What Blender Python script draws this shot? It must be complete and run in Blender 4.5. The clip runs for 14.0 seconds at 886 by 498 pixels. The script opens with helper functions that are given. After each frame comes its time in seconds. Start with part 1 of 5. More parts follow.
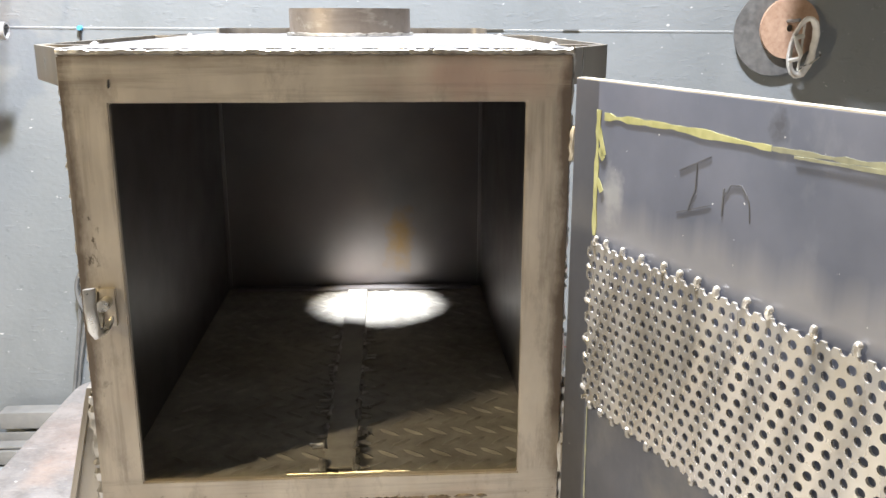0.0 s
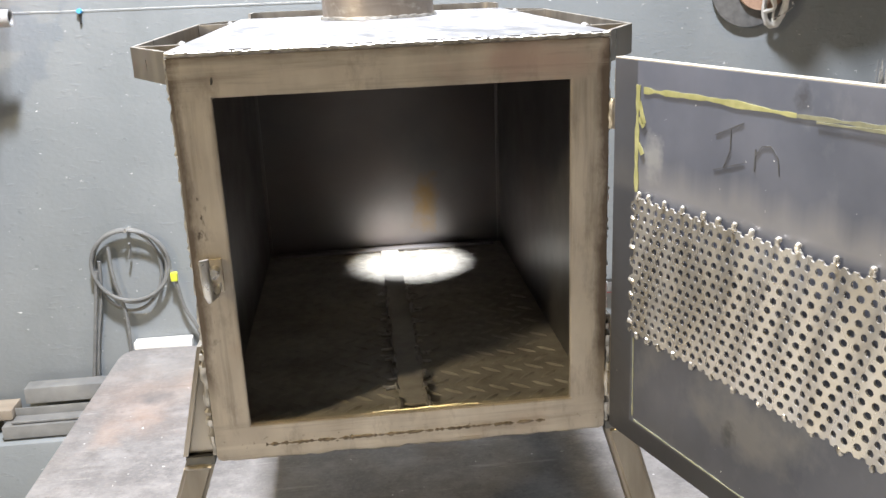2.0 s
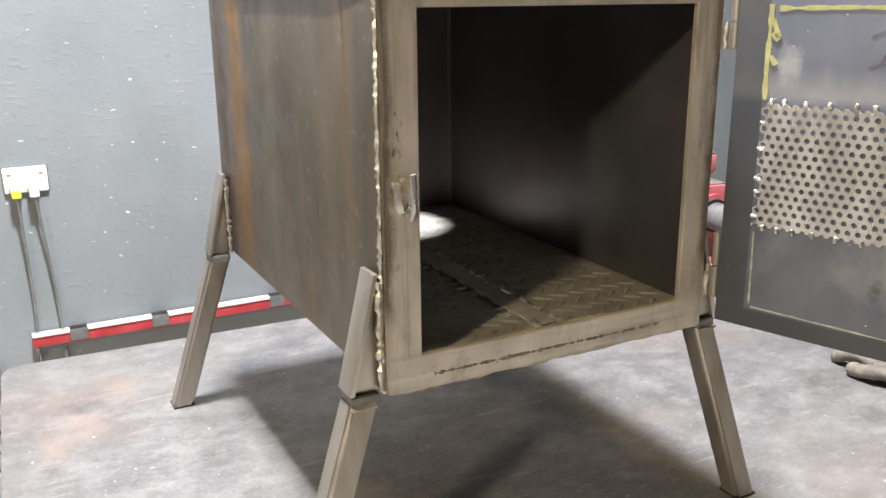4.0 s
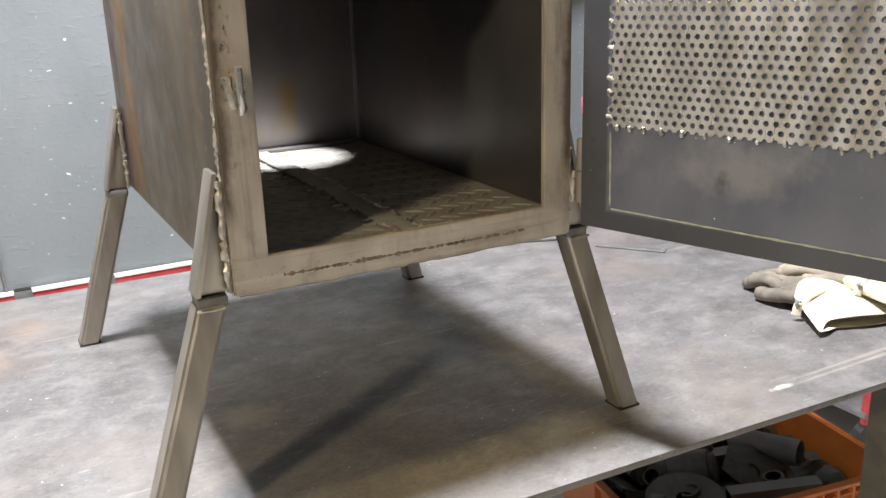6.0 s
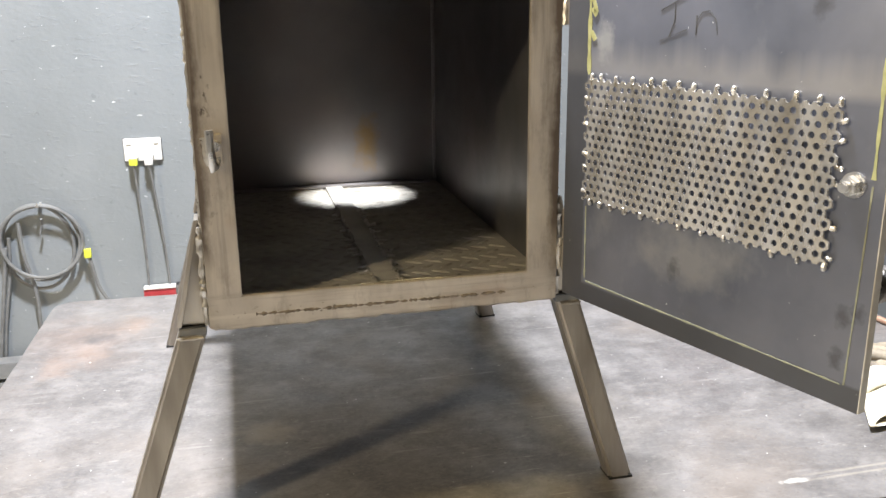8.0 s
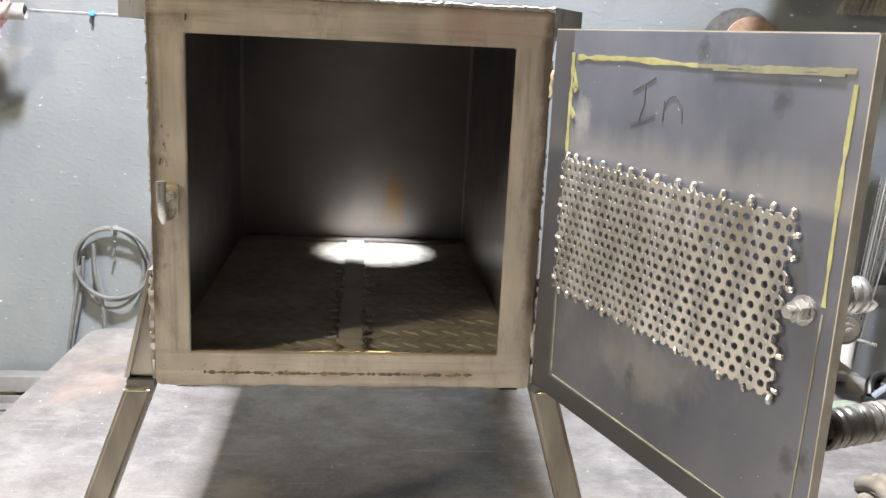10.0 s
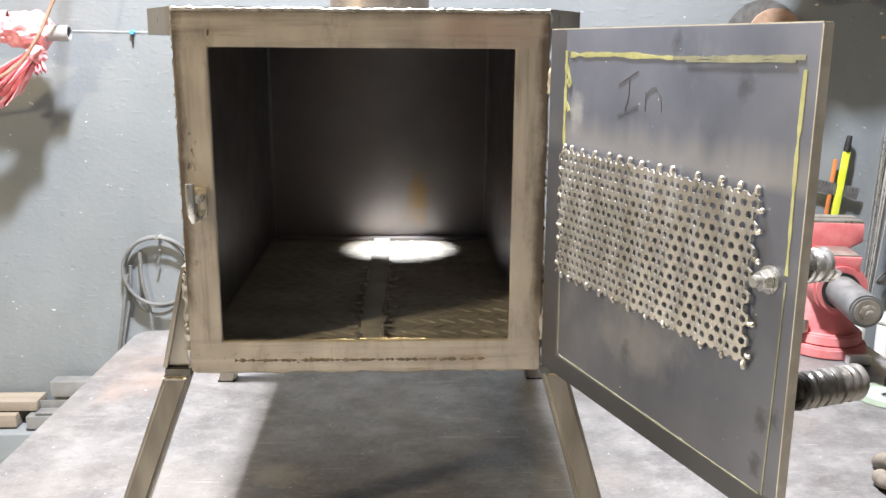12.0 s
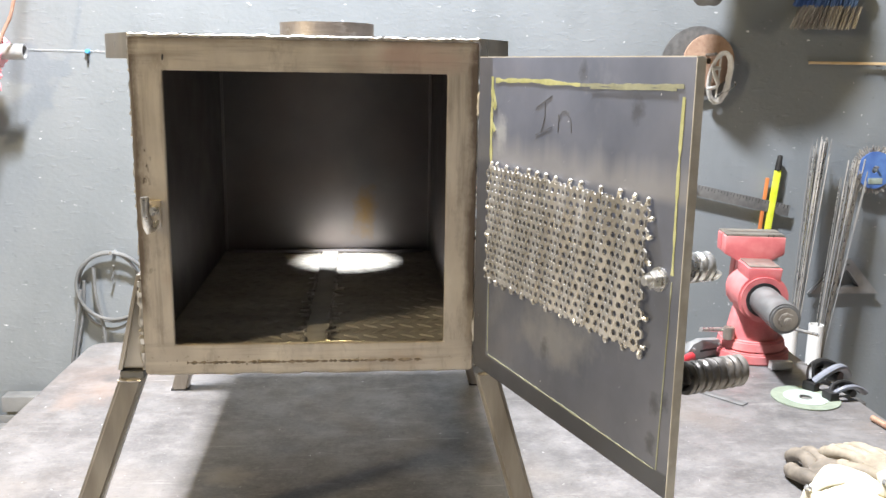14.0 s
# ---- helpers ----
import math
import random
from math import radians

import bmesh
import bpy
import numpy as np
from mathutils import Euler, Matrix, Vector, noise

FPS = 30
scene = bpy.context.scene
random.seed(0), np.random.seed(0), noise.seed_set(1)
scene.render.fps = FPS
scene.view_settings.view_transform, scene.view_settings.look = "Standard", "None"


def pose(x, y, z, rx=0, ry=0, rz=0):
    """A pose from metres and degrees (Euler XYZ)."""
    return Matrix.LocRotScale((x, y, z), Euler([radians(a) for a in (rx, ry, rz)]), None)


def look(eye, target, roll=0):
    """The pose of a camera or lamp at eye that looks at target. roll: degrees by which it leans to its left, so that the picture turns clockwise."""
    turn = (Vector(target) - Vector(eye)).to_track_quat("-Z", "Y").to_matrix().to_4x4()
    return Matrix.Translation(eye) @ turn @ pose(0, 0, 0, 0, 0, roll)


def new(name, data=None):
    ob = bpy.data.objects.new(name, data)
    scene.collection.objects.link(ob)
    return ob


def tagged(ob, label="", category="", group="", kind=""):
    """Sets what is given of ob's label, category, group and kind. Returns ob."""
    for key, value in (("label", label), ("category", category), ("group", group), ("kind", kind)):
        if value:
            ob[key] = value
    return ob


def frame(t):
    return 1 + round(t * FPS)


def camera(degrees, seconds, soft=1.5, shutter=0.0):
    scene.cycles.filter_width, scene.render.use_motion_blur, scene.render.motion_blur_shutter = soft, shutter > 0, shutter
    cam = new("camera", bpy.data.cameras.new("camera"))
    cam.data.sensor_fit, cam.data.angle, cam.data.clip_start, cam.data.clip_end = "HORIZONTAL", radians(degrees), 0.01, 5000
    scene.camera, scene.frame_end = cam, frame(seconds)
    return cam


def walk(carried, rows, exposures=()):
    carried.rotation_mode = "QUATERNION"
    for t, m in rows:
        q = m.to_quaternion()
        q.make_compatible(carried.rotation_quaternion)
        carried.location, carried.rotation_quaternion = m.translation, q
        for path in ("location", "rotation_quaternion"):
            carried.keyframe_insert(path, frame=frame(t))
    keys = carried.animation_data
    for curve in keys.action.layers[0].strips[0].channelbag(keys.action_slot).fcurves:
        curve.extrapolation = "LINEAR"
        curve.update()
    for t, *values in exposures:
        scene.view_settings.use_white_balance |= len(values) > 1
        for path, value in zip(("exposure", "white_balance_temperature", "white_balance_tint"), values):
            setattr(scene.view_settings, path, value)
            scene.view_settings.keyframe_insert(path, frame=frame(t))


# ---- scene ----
cam = camera(53.5, 14.0)
PATH = [
    (0, (0.058, -0.773, 1.644), (0.179, 1.157, 1.133), 0.1),
    (0.5, (0.084, -0.811, 1.694), (0.16, 1.118, 1.173), 0.1),
    (1, (0.017, -0.844, 1.7), (0.137, 1.076, 1.153), 0.0),
    (1.5, (-0.014, -0.871, 1.688), (0.129, 1.039, 1.111), -1.1),
    (2, (-0.042, -0.886, 1.682), (0.137, 1.013, 1.079), -2.4),
    (2.5, (-0.121, -0.87, 1.645), (0.166, 1.01, 1.025), -2.0),
    (2.7, (-0.167, -0.834, 1.622), (0.155, 1.047, 1.023), -1.6),
    (4.8, (-0.692, -0.782, 1.541), (0.422, 0.771, 0.954), -0.7),
    (5, (-0.691, -0.799, 1.497), (0.415, 0.752, 0.886), -0.9),
    (5.5, (-0.618, -0.842, 1.479), (0.452, 0.724, 0.844), -1.0),
    (6, (-0.441, -0.888, 1.493), (0.459, 0.797, 0.903), -1.8),
    (6.5, (-0.401, -0.903, 1.522), (0.329, 0.869, 0.949), -2.2),
    (7, (-0.424, -0.945, 1.542), (0.342, 0.813, 0.974), -2.0),
    (7.5, (-0.334, -0.998, 1.564), (0.352, 0.796, 1.007), -1.8),
    (7.8, (-0.197, -1.012, 1.575), (0.338, 0.824, 0.991), -1.4),
    (8, (-0.175, -1.028, 1.556), (0.268, 0.842, 1.001), -0.7),
    (8.5, (-0.172, -0.992, 1.546), (0.191, 0.889, 0.974), -0.8),
    (9, (-0.143, -0.969, 1.563), (0.166, 0.934, 1.031), -0.7),
    (9.2, (-0.091, -0.966, 1.569), (0.216, 0.945, 1.062), 1.0),
    (11.3, (0.046, -1.046, 1.581), (0.121, 0.902, 1.136), 1.7),
    (11.5, (0.047, -1.051, 1.583), (0.123, 0.897, 1.139), 1.4),
    (12, (0.049, -1.057, 1.576), (0.135, 0.889, 1.124), 0.4),
    (12.5, (-0.04, -1.093, 1.587), (0.062, 0.854, 1.14), 0.5),
    (13, (-0.06, -1.145, 1.578), (0.127, 0.796, 1.132), 0.7),
    (13.5, (0.032, -1.149, 1.586), (0.206, 0.802, 1.179), 0.7),
    (14, (0.07, -1.15, 1.584), (0.252, 0.799, 1.174), 0.9),
]
EXPOSURE = [(0.0, 0.12), (0.5, 0.10), (1.0, -0.04), (1.5, -0.10), (2.0, -0.08), (2.5, 0.06), (5.0, -0.06), (5.5, -0.08), (6.0, -0.18), (6.5, -0.18), (7.5, -0.08), (8.5, 0.06), (9.0, 0.05), (11.5, 0.19), (14.0, 0.20)]
walk(cam, [(t, look(eye, target, roll)) for t, eye, target, roll in PATH], EXPOSURE)


# ---- world and lights ----
world = bpy.data.worlds.new("world")
scene.world = world
world.use_nodes = True
world.node_tree.nodes["Background"].inputs[0].default_value = (0.75, 0.8, 0.9, 1)
world.node_tree.nodes["Background"].inputs[1].default_value = 0.04


def lamp(name, eye, target, size, watts, colour):
    data = bpy.data.lights.new(name, "AREA")
    data.shape, data.size, data.energy, data.color = "DISK", size, watts, colour
    ob = new(name, data)
    ob.matrix_world = look(eye, target)
    return ob


lamp("pendant_lamp", (-0.20, 0.32, 4.2), (-0.20, 0.3201, 0.9), 0.30, 440, (0.94, 0.975, 1.07))
lamp("second_bay_lamp", (-0.30, -0.28, 7.1), (0.0, 0.3, 0.9), 0.8, 165, (1.0, 0.75, 0.33))
lamp("flood_lamp", (-2.35, -1.30, 2.55), (0.0, 0.1, 1.35), 0.20, 57, (1.0, 0.82, 0.54))

# ---- materials ----


class Nodes:
    def __init__(self, name):
        self.m = bpy.data.materials.new(name)
        self.m.use_nodes = True
        self.t = self.m.node_tree
        self.b = self.t.nodes["Principled BSDF"]
        self.co = self.t.nodes.new("ShaderNodeTexCoord").outputs["Object"]

    def add(self, kind, **values):
        n = self.t.nodes.new(kind)
        for k, v in values.items():
            n.inputs[k].default_value = v
        return n

    def link(self, a, b):
        self.t.links.new(a, b)

    def coords(self, scale=(1, 1, 1), rot=(0, 0, 0)):
        n = self.t.nodes.new("ShaderNodeMapping")
        n.inputs["Scale"].default_value = scale
        n.inputs["Rotation"].default_value = rot
        self.link(self.co, n.inputs["Vector"])
        return n.outputs[0]

    def noise(self, scale, detail=4.0, stretch=(1, 1, 1), rough=0.55, rot=(0, 0, 0)):
        n = self.add("ShaderNodeTexNoise", Scale=scale, Detail=detail, Roughness=rough)
        self.link(self.coords(stretch, rot), n.inputs["Vector"])
        return n.outputs["Fac"]

    def ramp(self, fac, low, high, a=0.0, b=1.0):
        n = self.add("ShaderNodeMapRange")
        n.inputs["From Min"].default_value, n.inputs["From Max"].default_value = low, high
        n.inputs["To Min"].default_value, n.inputs["To Max"].default_value = a, b
        self.link(fac, n.inputs["Value"])
        return n.outputs[0]

    def mix(self, fac, a, b):
        n = self.t.nodes.new("ShaderNodeMix")
        n.data_type = "RGBA"
        for sock, v in ((n.inputs["Factor"], fac), (n.inputs["A"], a), (n.inputs["B"], b)):
            if isinstance(v, (tuple, list)):
                sock.default_value = (*v, 1)
            elif isinstance(v, (int, float)):
                sock.default_value = v
            else:
                self.link(v, sock)
        return n.outputs["Result"]

    def times(self, a, b, op="MULTIPLY"):
        n = self.t.nodes.new("ShaderNodeMath")
        n.operation = op
        for sock, v in ((n.inputs[0], a), (n.inputs[1], b)):
            if isinstance(v, (int, float)):
                sock.default_value = v
            else:
                self.link(v, sock)
        return n.outputs[0]

    def near(self, place, radius, squash=(1, 1, 1)):
        """1 at a place of the object, 0 past the radius, with a frayed edge."""
        sub = self.t.nodes.new("ShaderNodeVectorMath")
        sub.operation = "SUBTRACT"
        self.link(self.co, sub.inputs[0])
        sub.inputs[1].default_value = place
        mul = self.t.nodes.new("ShaderNodeVectorMath")
        mul.operation = "MULTIPLY"
        self.link(sub.outputs[0], mul.inputs[0])
        mul.inputs[1].default_value = squash
        ln = self.t.nodes.new("ShaderNodeVectorMath")
        ln.operation = "LENGTH"
        self.link(mul.outputs[0], ln.inputs[0])
        wob = self.times(self.noise(1.6 / radius, 5), radius * 1.4)
        return self.ramp(self.times(ln.outputs["Value"], wob, "ADD"), radius * 0.9, radius * 1.5, 1.0, 0.0)

    def bump(self, height, strength=0.3, distance=0.002):
        n = self.add("ShaderNodeBump", Strength=strength, Distance=distance)
        self.link(height, n.inputs["Height"])
        self.link(n.outputs[0], self.b.inputs["Normal"])

    def done(self, colour=None, rough=None, metal=0.0):
        for sock, v in ((self.b.inputs["Base Color"], colour), (self.b.inputs["Roughness"], rough), (self.b.inputs["Metallic"], metal)):
            if v is None:
                continue
            if isinstance(v, (tuple, list)):
                sock.default_value = (*v, 1)
            elif isinstance(v, (int, float)):
                sock.default_value = v
            else:
                self.link(v, sock)
        return self.m


def plain(name, a, b, scale=40, rough=(0.4, 0.6), metal=0.0, bump=0.15, stretch=(1, 1, 1)):
    """A surface of two close tones, at two scales."""
    n = Nodes(name)
    big, fine = n.noise(scale * 0.2, 3, stretch), n.noise(scale, 6, stretch)
    c = n.mix(n.ramp(n.times(big, fine, "ADD"), 0.75, 1.25), a, b)
    n.bump(fine, bump, 0.001)
    return n.done(c, n.ramp(fine, 0.3, 0.7, *rough), metal)


def wall_paint():
    n = Nodes("wall_paint")
    base = n.mix(n.ramp(n.noise(1.3, 4), 0.35, 0.7), (0.186, 0.206, 0.218), (0.246, 0.264, 0.274))
    base = n.mix(n.ramp(n.noise(7, 5, (1, 1, 0.4)), 0.5, 0.8, 0, 0.45), base, (0.156, 0.171, 0.175))
    chips = n.ramp(n.noise(34, 3, (0.5, 1, 1.1)), 0.708, 0.725)
    base = n.mix(chips, base, (0.640, 0.656, 0.679))
    fine = n.ramp(n.noise(75, 3, (0.6, 1, 1)), 0.715, 0.735)
    base = n.mix(fine, base, (0.496, 0.512, 0.520))
    dents = n.ramp(n.noise(48, 3, (0.7, 1, 0.8)), 0.70, 0.73)
    base = n.mix(n.times(dents, 0.35), base, (0.112, 0.128, 0.136))
    relief = n.times(n.noise(75, 5, (0.8, 1, 1)), n.times(n.noise(16, 4, (0.7, 1, 1.2)), 0.6), "ADD")
    nick = n.ramp(n.noise(42, 3, (0.45, 1, 1.3), 0.6, (0, 0.5, 0)), 0.60, 0.70)
    relief = n.times(relief, n.times(nick, 0.55), "ADD")
    n.bump(relief, 0.27, 0.004)
    return n.done(base, n.ramp(n.noise(14, 4), 0.3, 0.7, 0.42, 0.62))


def bench_steel():
    n = Nodes("bench_steel")
    base = n.mix(n.ramp(n.noise(3, 6), 0.35, 0.68), (0.112, 0.107, 0.107), (0.172, 0.164, 0.161))
    cloud = n.ramp(n.noise(8.5, 9, (1, 1.1, 1), 0.68), 0.44, 0.64)
    base = n.mix(n.times(cloud, 0.6), base, (0.245, 0.235, 0.232))
    smear = n.ramp(n.noise(16, 10, (0.8, 1.2, 1), 0.78, (0, 0, 0.5)), 0.49, 0.62)
    base = n.mix(n.times(smear, 0.5), base, (0.262, 0.250, 0.243))
    grain = n.ramp(n.noise(150, 5, (0.8, 1.2, 1), 0.7), 0.48, 0.66)
    base = n.mix(n.times(grain, 0.35), base, (0.275, 0.260, 0.240))
    pit = n.ramp(n.noise(85, 5, (1, 1, 1), 0.7), 0.58, 0.68)
    base = n.mix(n.times(pit, 0.45), base, (0.068, 0.059, 0.053))
    dark = n.ramp(n.noise(11, 9, (0.9, 1.1, 1), 0.75), 0.54, 0.70)
    base = n.mix(n.times(dark, 0.55), base, (0.077, 0.070, 0.067))
    for angle, grain, reach in ((0.30, 46, 0.10), (-0.62, 40, 0.12), (0.05, 52, 0.08), (1.15, 44, 0.13), (-1.3, 48, 0.12)):
        line = n.ramp(n.noise(grain, 3, (reach, 1.6, 1), 0.55, (0, 0, angle)), 0.655, 0.69)
        worn = n.ramp(n.noise(5.0 + grain * 0.05, 4, (1, 1, 1), 0.6, (0, 0, angle)), 0.50, 0.62)
        base = n.mix(n.times(n.times(line, worn), 0.4), base, (0.40, 0.385, 0.365))
    seam = n.ramp(n.noise(30, 3, (0.06, 1.2, 1), 0.5, (0, 0, -0.25)), 0.655, 0.69)
    base = n.mix(n.times(n.times(seam, n.ramp(n.noise(3.3, 3), 0.5, 0.6)), 0.6), base, (0.068, 0.061, 0.055))
    rust = n.near((-0.50, 0.72, 0), 0.17, (1, 0.8, 0))
    base = n.mix(n.times(rust, 0.3), base, (0.265, 0.185, 0.145))
    for px, py in ((-0.53, 0.60), (-0.47, 0.66), (-0.40, 0.80)):
        base = n.mix(n.times(n.near((px, py, 0), 0.055, (1, 0.7, 0)), 0.28), base, (0.285, 0.195, 0.145))
    scorch = n.near((-0.47, 0.74, 0), 0.045, (0.8, 1.0, 0))
    base = n.mix(n.times(scorch, 0.75), base, (0.094, 0.090, 0.090))
    spill = n.near((-0.162, 0.246, 0), 0.060, (0.8, 1.25, 0))
    base = n.mix(n.times(spill, 0.75), base, (0.292, 0.264, 0.220))
    scuff = n.ramp(n.noise(40, 8, (0.8, 1.2, 1), 0.78), 0.58, 0.68)
    base = n.mix(n.times(scuff, 0.4), base, (0.347, 0.328, 0.306))
    brown = n.ramp(n.noise(3.1, 5, (1, 1, 1), 0.6), 0.52, 0.70)
    base = n.mix(n.times(brown, 0.35), base, (0.172, 0.132, 0.097))
    # two long chalky scratches and a chalk mark beside them
    for cx, cy in ((0.71, -0.074), (0.70, -0.087)):
        base = n.mix(n.times(n.near((cx, cy, 0), 0.26, (1, 46, 0)), 0.4), base, (0.462, 0.422, 0.350))
    base = n.mix(n.times(n.near((0.549, -0.083, 0), 0.022, (0.7, 2.6, 0)), 0.8), base, (0.682, 0.671, 0.638))
    specks = n.ramp(n.noise(95, 2), 0.735, 0.76)
    base = n.mix(specks, base, (0.572, 0.561, 0.550))
    n.bump(n.noise(45, 8, (1, 1.2, 1)), 0.25, 0.0015)
    return n.done(base, n.ramp(n.noise(13, 6), 0.3, 0.7, 0.36, 0.64), 0.25)


def ground_steel():
    """Bright steel gone over with a grinder, with a warm heat tint."""
    n = Nodes("ground_steel")
    a = n.mix(n.ramp(n.noise(14, 5, (1, 1, 0.5)), 0.3, 0.7), (0.40, 0.355, 0.305), (0.64, 0.585, 0.51))
    dark = n.ramp(n.noise(22, 7, (1.2, 1, 0.5), 0.7), 0.53, 0.70)
    a = n.mix(n.times(dark, 0.6), a, (0.20, 0.165, 0.14))
    a = n.mix(n.times(n.ramp(n.noise(9, 3), 0.6, 0.75), 0.5), a, (0.42, 0.30, 0.22))
    sep = n.t.nodes.new("ShaderNodeSeparateXYZ")
    n.link(n.co, sep.inputs[0])
    side = n.times(sep.outputs["X"], 0.0, "ABSOLUTE")
    wob = n.times(n.noise(26, 6, (1, 1, 0.5), 0.7), 0.030)
    edge = n.times(n.ramp(n.times(side, wob, "ADD"), 0.222, 0.231), n.ramp(sep.outputs["Z"], 0.345, 0.375, 0.25, 1.0))
    a = n.mix(n.times(edge, 0.9), a, (0.125, 0.095, 0.075))
    rim = n.times(n.ramp(n.times(sep.outputs["Z"], n.times(n.noise(30, 6, (0.3, 1, 1), 0.7), 0.02), "ADD"), 0.713, 0.722), 0.6)
    a = n.mix(rim, a, (0.16, 0.125, 0.10))
    rosy = n.near((0.14, 0.0, 0.692), 0.06, (0.45, 0, 1.8))
    a = n.mix(n.times(rosy, 0.6), a, (0.52, 0.36, 0.31))
    grit = n.ramp(n.noise(120, 4, (1, 1, 1), 0.7), 0.60, 0.66)
    low = n.ramp(n.times(n.times(n.times(sep.outputs["Z"], 0.288, "SUBTRACT"), 0.0, "ABSOLUTE"), n.times(n.noise(40, 4), 0.012), "ADD"), 0.010, 0.014, 1.0, 0.0)
    a = n.mix(n.times(n.times(grit, low), 0.9), a, (0.08, 0.065, 0.05))
    # grinder marks run along each bar: level on the top and bottom, upright at the sides
    level = n.times(n.ramp(sep.outputs["Z"], 0.312, 0.318, 1.0, 0.0), n.ramp(sep.outputs["Z"], 0.668, 0.676), "MAXIMUM")
    flat = n.ramp(n.noise(70, 6, (0.06, 1, 1), 0.65), 0.50, 0.66)
    tall = n.ramp(n.noise(70, 6, (1, 1, 0.06), 0.65), 0.50, 0.66)
    grind = n.mix(level, tall, flat)
    a = n.mix(n.times(grind, 0.45), a, (0.20, 0.165, 0.14))
    shine = n.mix(level, n.ramp(n.noise(55, 5, (1, 1, 0.05), 0.6, (0, 0, 1.0)), 0.56, 0.68), n.ramp(n.noise(55, 5, (0.05, 1, 1), 0.6, (0, 0, 0.2)), 0.56, 0.68))
    a = n.mix(n.times(shine, 0.45), a, (0.66, 0.61, 0.53))
    pits = n.times(n.ramp(n.noise(95, 4, (1, 1, 0.5), 0.7), 0.57, 0.63), n.near((-0.206, 0.0, 0.53), 0.012, (1, 0, 0.06)))
    a = n.mix(n.times(pits, 0.85), a, (0.07, 0.055, 0.045))
    n.bump(n.times(n.noise(260, 4, (1, 1, 0.15)), n.times(grind, 0.6), "ADD"), 0.22, 0.0006)
    return n.done(a, n.ramp(n.noise(30, 5), 0.3, 0.7, 0.30, 0.54), 0.5)


def side_steel():
    """Mill plate with brown rust runs that fall straight down."""
    n = Nodes("side_steel")
    a = n.mix(n.ramp(n.noise(7, 6, (1, 1, 0.3)), 0.35, 0.7), (0.13, 0.12, 0.11), (0.26, 0.235, 0.20))
    runs = n.ramp(n.noise(11, 6, (1, 1, 0.22), 0.7), 0.50, 0.70)
    a = n.mix(n.times(runs, 0.55), a, (0.33, 0.20, 0.095))
    blot = n.ramp(n.noise(24, 7, (1, 1, 0.6), 0.72), 0.52, 0.66)
    a = n.mix(n.times(blot, 0.5), a, (0.24, 0.17, 0.09))
    a = n.mix(n.times(n.ramp(n.noise(60, 5), 0.6, 0.7), 0.5), a, (0.34, 0.31, 0.26))
    band = n.near((-0.22, 0.53, 0.50), 0.085, (0, 1.15, 0.16))
    a = n.mix(n.times(band, 0.85), a, (0.36, 0.20, 0.075))
    edge = n.near((-0.22, 0.62, 0.5), 0.05, (0, 1.0, 0.05))
    a = n.mix(n.times(edge, 0.8), a, (0.16, 0.10, 0.085))
    n.bump(n.noise(70, 6, (1, 1, 0.4)), 0.15, 0.0008)
    return n.done(a, n.ramp(n.noise(18, 5), 0.3, 0.7, 0.36, 0.6), 0.5)


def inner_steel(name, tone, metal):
    """Smooth mill scale inside the firebox, rolled upright, with a faint brown bloom; tone sets how lit or shaded it
    looks.
    """
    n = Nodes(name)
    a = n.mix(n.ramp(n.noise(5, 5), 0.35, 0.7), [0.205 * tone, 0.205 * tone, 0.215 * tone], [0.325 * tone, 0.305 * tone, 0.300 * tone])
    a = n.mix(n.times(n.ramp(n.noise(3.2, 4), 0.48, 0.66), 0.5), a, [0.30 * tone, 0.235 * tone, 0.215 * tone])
    rust = n.near((0.075, 0.655, 0.385), 0.040, (1.1, 0, 0.50))
    a = n.mix(n.times(rust, 0.7), a, (0.42, 0.26, 0.08))
    n.bump(n.noise(60, 6, (1, 1, 0.3)), 0.10, 0.0006)
    return n.done(a, n.ramp(n.noise(15, 5), 0.3, 0.7, 0.32, 0.44), metal)


